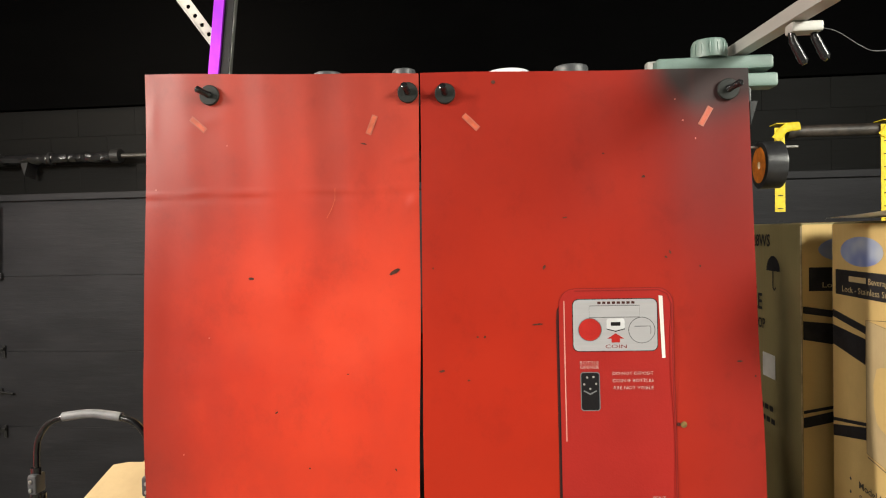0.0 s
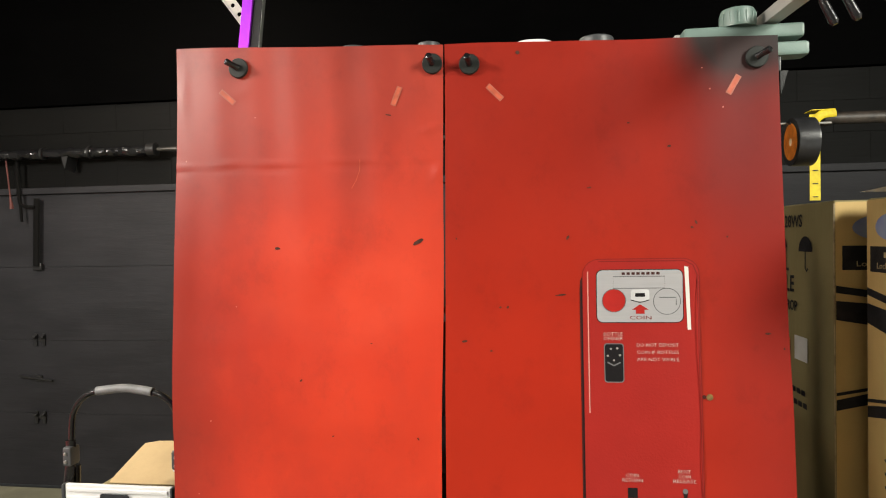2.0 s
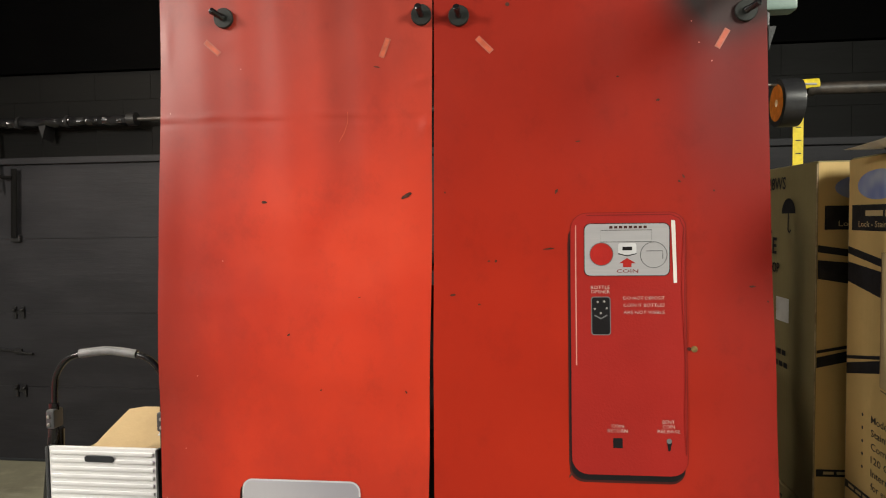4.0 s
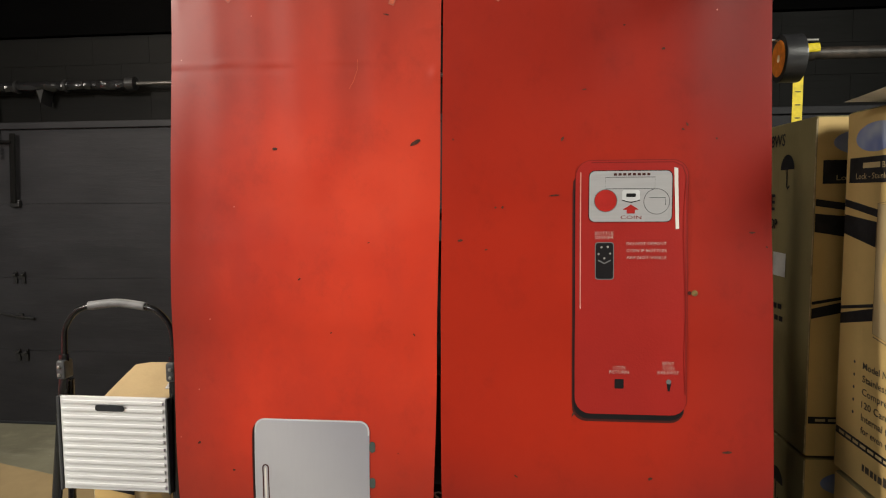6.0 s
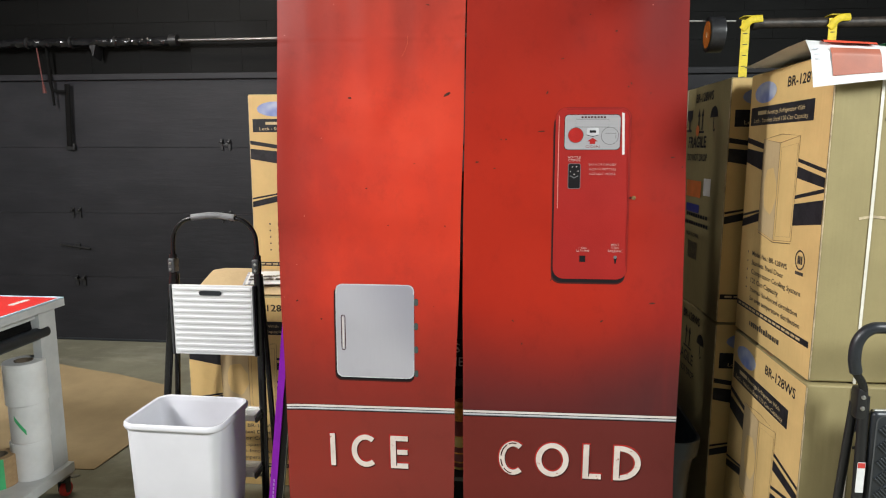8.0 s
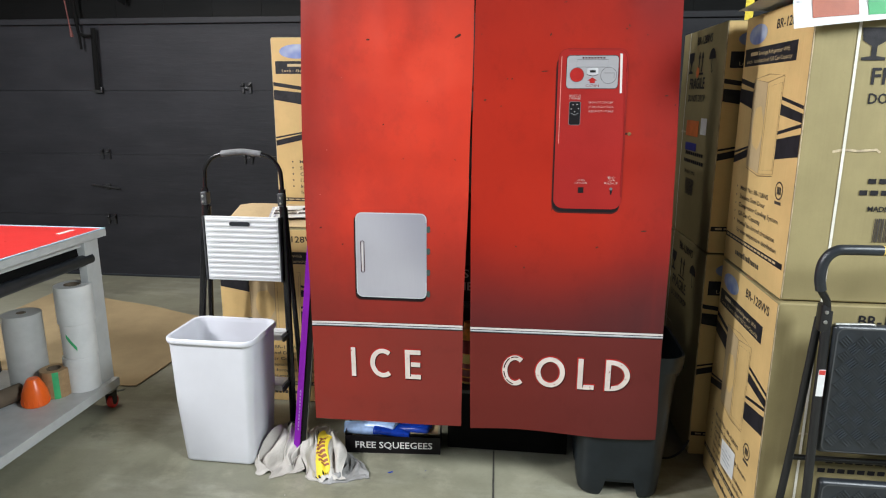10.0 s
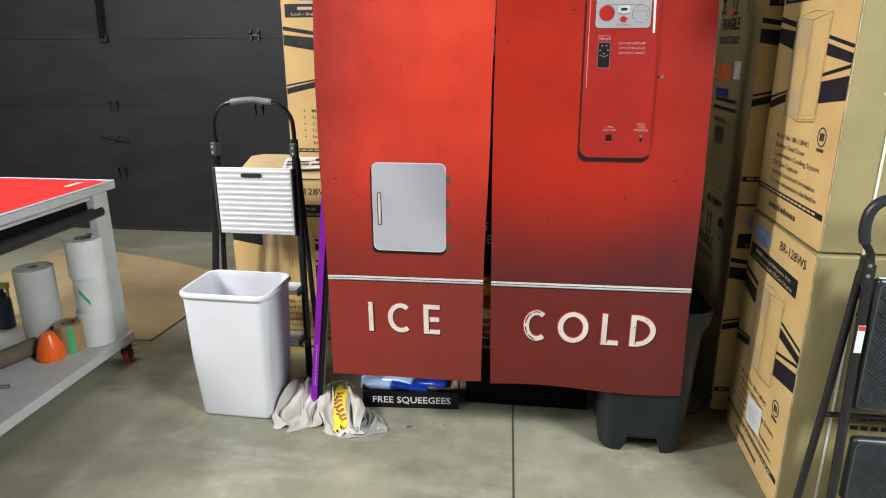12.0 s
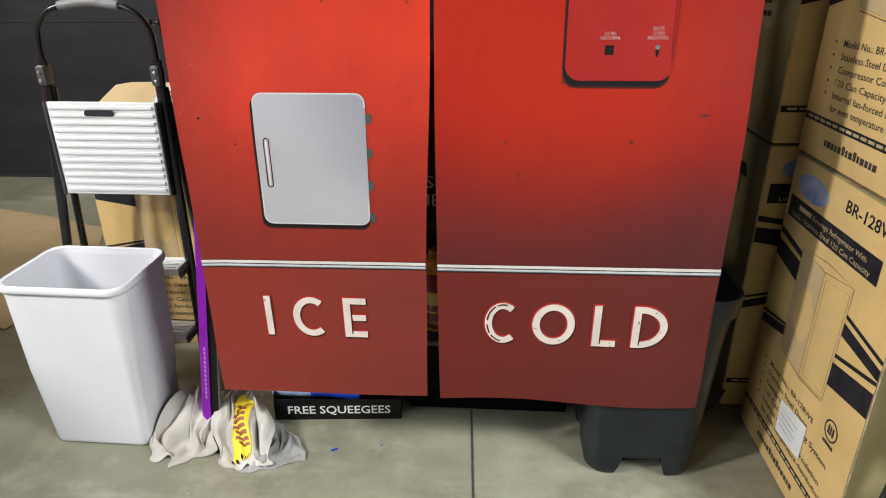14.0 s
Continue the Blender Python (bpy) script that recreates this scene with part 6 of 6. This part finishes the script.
part("cover_ring", bm_lathe([(0.0152, -0.002), (0.0158, 0), (0.0152, 0.002)], 16, (1.050, 1.030, 1.095), "x"), M["gold_ink"], cover)
part("lettering", bm_text("SAFETY RAIL", 0.16, 0.010, lambda u, v: Vector((u, 1.0145, v)), at=(1.17, 1.095)), M["gold_ink"], cover, "yellow lettering", 0)
part("print_bar", rects(lambda u, v: Vector((u, 1.0145, v)), *[(1.105 + 0.014 * k, 1.115 + 0.014 * k, 1.0845, 1.0905) for k in range(10)]), M["gold_ink"], cover, smooth=0)
for sx in (-1, 1):
    xc = 1.15
    part("front_rail", bm_tube([(xc + sx * 0.212, 1.050, 0.905), (xc + sx * 0.214, 1.035, 0.6), (xc + sx * 0.222, 0.985, 0.012)], 0.0135, 14, 0.75), M["steel_black"], stool)
    part("rear_leg", bm_tube([(xc + sx * 0.226, 1.070, 0.880), (xc + sx * 0.246, 1.085, 0.45), (xc + sx * 0.272, 1.105, 0.012)], 0.012, 14, 0.75), M["steel_black"], stool)
    part("rubber_foot", bm_box((0.035, 0.04, 0.026), (xc + sx * 0.222, 0.985, 0.013), 0.007), M["rubber_black"], stool)
    part("rubber_foot", bm_box((0.035, 0.04, 0.026), (xc + sx * 0.272, 1.105, 0.013), 0.007), M["rubber_black"], stool)
    part("hinge_plate", bm_box((0.028, 0.040, 0.085), (xc + sx * 0.222, 1.056, 0.885), 0.008), M["steel_black"], stool)
    for z in (0.905, 0.875):
        part("rivet", bm_lathe([(0.006, 0), (0.005, 0.003), (0.001, 0.004)], 10, (xc + sx * 0.222, 1.036, z), "y"), M["zinc"], stool)
part("safety_sticker", bm_box((0.020, 0.001, 0.085), (0.9345, 1.0260, 0.688), 0.0003), M["sticker_white"], stool, "white safety sticker with a red head")
part("sticker_head", bm_box((0.018, 0.001, 0.014), (0.9345, 1.0250, 0.722), 0.0003), M["sticker_red"], stool)


def patterned_tread(z0, z1, x0, x1, y, notch):
    t = part("tread", bm_box((x1 - x0, 0.034, z1 - z0), ((x0 + x1) / 2, y + 0.02, (z0 + z1) / 2), 0.014, 4), M["rubber_black"], stool, "black patterned plastic tread")
    part("tread_rim", bm_line([(q[0] + (x0 + x1) / 2, q[1] + (z0 + z1) / 2) for q in ring_rr(x1 - x0 - 0.02, z1 - z0 - 0.02, 0.02)], 0.004, lambda u, v: Vector((u, y + 0.0018, v))), M["plastic_grey"], t)
    bm = bmesh.new()
    n = 0.032
    reach = int(0.6 / n)
    for i in range(-reach, reach + 1):
        for j in range(-reach, reach + 1):
            cx = (x0 + x1) / 2 + (i - j) * n * 0.7071
            cz = (z0 + z1) / 2 + (i + j) * n * 0.7071
            if not (x0 + 0.034 < cx < x1 - 0.034 and z0 + 0.034 < cz < z1 - 0.034):
                continue
            turn = 45 if (i + j) % 2 else -45
            for o in (-0.0114, -0.0038, 0.0038, 0.0114):
                m = Matrix.Translation((cx, y + 0.001, cz)) @ Matrix.Rotation(radians(turn), 4, "Y")
                add_box(bm, (0.028, 0.0046, 0.0036), (0, 0, o), 0.0008, m)
    tagged(part("tread_pattern", bm, M["tread_rib"], t, smooth=0), kind="stuff")
    return t


patterned_tread(0.455, 0.868, 0.955, 1.345, 1.030, True)
part("tread_edge", bm_tube(curve_points([(0.960, 1.045, 0.868), (1.06, 1.045, 0.870), (1.085, 1.045, 0.856), (1.215, 1.045, 0.856), (1.24, 1.045, 0.870), (1.34, 1.045, 0.868)]), 0.004, 8), M["zinc"], stool, "bare metal top edge of the tread")
patterned_tread(0.155, 0.375, 0.965, 1.335, 1.005, False)
part("cross_bar", bm_tube([(0.90, 1.10, 0.40), (1.40, 1.10, 0.40)], 0.009, 10), M["steel_black"], stool)

# ---- work table ----
table = thing("work_table", "white wheeled work table with a red vinyl top", "table")
TX, TY = -1.955, 1.960
part("tabletop", bm_box((1.20, 1.90, 0.034), (TX - 0.60, TY - 0.95, 0.876), 0.003), M["table_white"], table)
part("red_sheet", bm_box((1.17, 1.87, 0.003), (TX - 0.60, TY - 0.95, 0.8955)), M["table_red"], table, "glossy red vinyl laid on the top", 0)
for size, at in (((0.010, 1.90, 0.005), (TX - 0.007, TY - 0.95, 0.8965)), ((1.20, 0.010, 0.005), (TX - 0.60, TY - 0.007, 0.8965))):
    part("edge_band", bm_box(size, at, 0.001), M["pale_blue"], table)
part("white_tape", bm_box((0.028, 0.10, 0.001), (TX - 0.12, TY - 0.12, 0.8978)), M["ink_white"], table, smooth=0)
for k, (w, x, y) in enumerate(((0.05, -0.60, -0.55), (0.035, -0.55, -0.62))):
    part("print_mark", bm_box((w, 0.035, 0.0008), (TX + x, TY + y, 0.8976)), M["ink_white"], table, smooth=0)
for x in (TX - 0.055, TX - 1.15):
    for y in (TY - 0.10, TY - 1.80):
        part("leg", bm_box((0.040, 0.10, 0.715), (x + 0.022, y, 0.502), 0.003), M["table_white"], table)
        c = part("caster", bm_lathe([(0.012, -0.013), (0.029, -0.013), (0.033, -0.008), (0.033, 0.008), (0.029, 0.013), (0.012, 0.013)], 28, (x + 0.045, y + 0.012, 0.033), "x"), M["caster_red"], table, "red caster wheel in a black fork with a zinc brake")
        part("hub", bm_lathe([(0.006, -0.0145), (0.017, -0.0145), (0.017, 0.0145), (0.006, 0.0145)], 18, (x + 0.045, y + 0.012, 0.033), "x"), M["rubber_black"], c)
        part("fork", bm_merge(bm_box((0.004, 0.034, 0.060), (x + 0.026, y + 0.006, 0.058), 0.002), bm_box((0.004, 0.034, 0.044), (x + 0.064, y + 0.004, 0.066), 0.002), bm_box((0.046, 0.046, 0.016), (x + 0.045, y, 0.083), 0.004)), M["steel_black"], c)
        part("mounting_plate", bm_box((0.062, 0.075, 0.006), (x + 0.036, y, 0.0955), 0.002), M["zinc"], c)
        lever = bm_box((0.040, 0.050, 0.005), (0, 0, 0), 0.002)
        bmesh.ops.rotate(lever, verts=lever.verts, matrix=Matrix.Rotation(radians(-16), 3, "X"))
        bmesh.ops.translate(lever, verts=lever.verts, vec=(x + 0.062, y + 0.040, 0.078))
        part("brake", lever, M["zinc"], c, "zinc brake lever")
part("apron", bm_box((0.018, 1.72, 0.026), (TX - 0.040, TY - 0.95, 0.846), 0.002), M["table_white"], table)
part("shelf", bm_box((1.14, 1.86, 0.045), (TX - 0.555, TY - 0.98, 0.125), 0.003), M["table_white"], table, "white lower shelf board")
part("roll_rail", bm_tube([(TX - 0.028, TY - 0.10, 0.770), (TX - 0.028, TY - 1.8, 0.770)], 0.026, 16), M["rubber_black"], table, "black roll rail along the side")
part("roll_bar", bm_tube([(TX - 0.115, TY - 0.13, 0.788), (TX - 0.115, TY - 1.8, 0.788)], 0.068, 16), M["matt_black"], table)


def film_roll(name, x, y, z, r, h, mat, label, core=0.3, group=""):
    t = thing(name, label, "roll", pose(x, y, z), group)
    part("wound_film", bm_lathe([(r * core, 0.0), (r * 0.97, 0.0), (r, 0.004), (r, h - 0.004), (r * 0.97, h), (r * core, h)], 40, closed=True), M[mat], t)
    part("core", bm_lathe([(r * core - 0.004, 0.001), (r * core - 0.0005, 0.001), (r * core - 0.0005, h + 0.002), (r * core - 0.004, h + 0.002)], 28, closed=True), M["roll_core"], t)
    return t


SZ = 0.148
film_roll("film_roll", -2.038, 1.782, SZ, 0.077, 0.168, "roll_white", "white film roll at the bottom of a stack", 0.35, "white film rolls")
r2 = film_roll("film_roll", -2.030, 1.780, SZ + 0.169, 0.074, 0.165, "roll_white", "white film roll with a strip of green tape", 0.35, "white film rolls")
film_roll("film_roll", -2.030, 1.778, SZ + 0.335, 0.080, 0.180, "roll_white", "white film roll on top of a stack", 0.45, "white film rolls")
part("green_tape", bm_sheet([[(0.0748 * math.cos(radians(-98 + 5 * k)), 0.0748 * math.sin(radians(-98 + 5 * k)), 0.118 - 0.0095 * k + dz) for dz in (-0.011, 0.011)] for k in range(8)]), M["green_tape"], r2, "strip of green tape", 0)
tp = film_roll("paper_tape_roll", -2.110, 1.690, SZ, 0.062, 0.130, "masking", "wide roll of brown masking paper on the shelf", 0.5)
part("green_tape", bm_merge(*[rects(lambda u, v: Vector((0.0626 * math.cos(u), 0.0626 * math.sin(u), v)), (radians(-62 + 6 * k), radians(-56 + 6 * k), 0.0, 0.130)) for k in range(4)]), M["green_tape"], tp, "strip of green tape", 0)
film_roll("paper_roll", -2.285, 1.745, SZ, 0.084, 0.375, "roll_grey", "tall grey paper roll standing on the shelf", 0.25)
cap2 = thing("nozzle_cap", "bright orange plastic nozzle cap on the shelf", "cap", pose(-2.135, 1.585, SZ))
part("body", bm_lathe([(0.052, 0), (0.056, 0.004), (0.056, 0.034), (0.053, 0.060), (0.040, 0.095), (0.026, 0.122), (0.023, 0.125), (0.006, 0.1255)], 36), M["orange"], cap2)
for k in range(18):
    a = 2 * math.pi * k / 18
    part("rib", bm_box((0.003, 0.003, 0.026), (0.0565 * math.cos(a), 0.0565 * math.sin(a), 0.019), 0.001), M["orange"], cap2)
whole("cardboard_tube", bm_tube([(-2.235, 1.62, SZ + 0.040), (-2.41, 1.06, SZ + 0.040)], 0.039, 28), M["roll_core"], "brown cardboard tube lying on the shelf", "tube")
for x, y, mat, what in ((-2.60, 1.87, "navy", "navy spray bottle with a dull yellow trigger cap"),):
    sp = thing("spray_bottle", what, "spray bottle", pose(x, y, SZ))
    part("bottle", bm_lathe([(0.034, 0), (0.038, 0.004), (0.038, 0.14), (0.030, 0.17), (0.014, 0.185), (0.014, 0.20)], 24), M[mat], sp)
    part("trigger", bm_merge(bm_box((0.075, 0.022, 0.032), (0.012, 0, 0.225), 0.006), bm_box((0.012, 0.012, 0.05), (0.038, 0, 0.19), 0.004)), M["dull_yellow"], sp)
whole("metal_rod", bm_tube([(-2.114, 1.311, SZ + 0.009), (-2.15, 1.300, SZ + 0.009), (-2.32, 1.262, SZ + 0.009)], 0.008, 12), M["zinc"], "short metal rod lying on the shelf", "rod")

# ---- kraft sheet on the floor ----
grid = []
for j in range(17):
    f = j / 16
    row = []
    for i in range(21):
        g = i / 20
        lo = Vector((-3.60, 2.10, 0)).lerp(Vector((-1.985, 2.10, 0)), g)
        hi = Vector((-3.60, 3.62, 0)).lerp(Vector((-2.20, 3.22, 0)), g)
        q = lo.lerp(hi, f)
        q.x += 0.10 * math.sin(math.pi * f) * g
        q.z = 0.006 + 0.05 * max(0, f - 0.45) ** 1.5 * (0.6 + 0.5 * math.sin(g * 4)) + 0.004 * math.sin(g * 13 + f * 5)
        row.append(q)
    grid.append(row)
bm = bm_sheet(grid, 0.003)
whole("kraft_floor_sheet", bm, M["kraft_floor"], "large kraft card sheet lying on the concrete", "card", smooth=60)
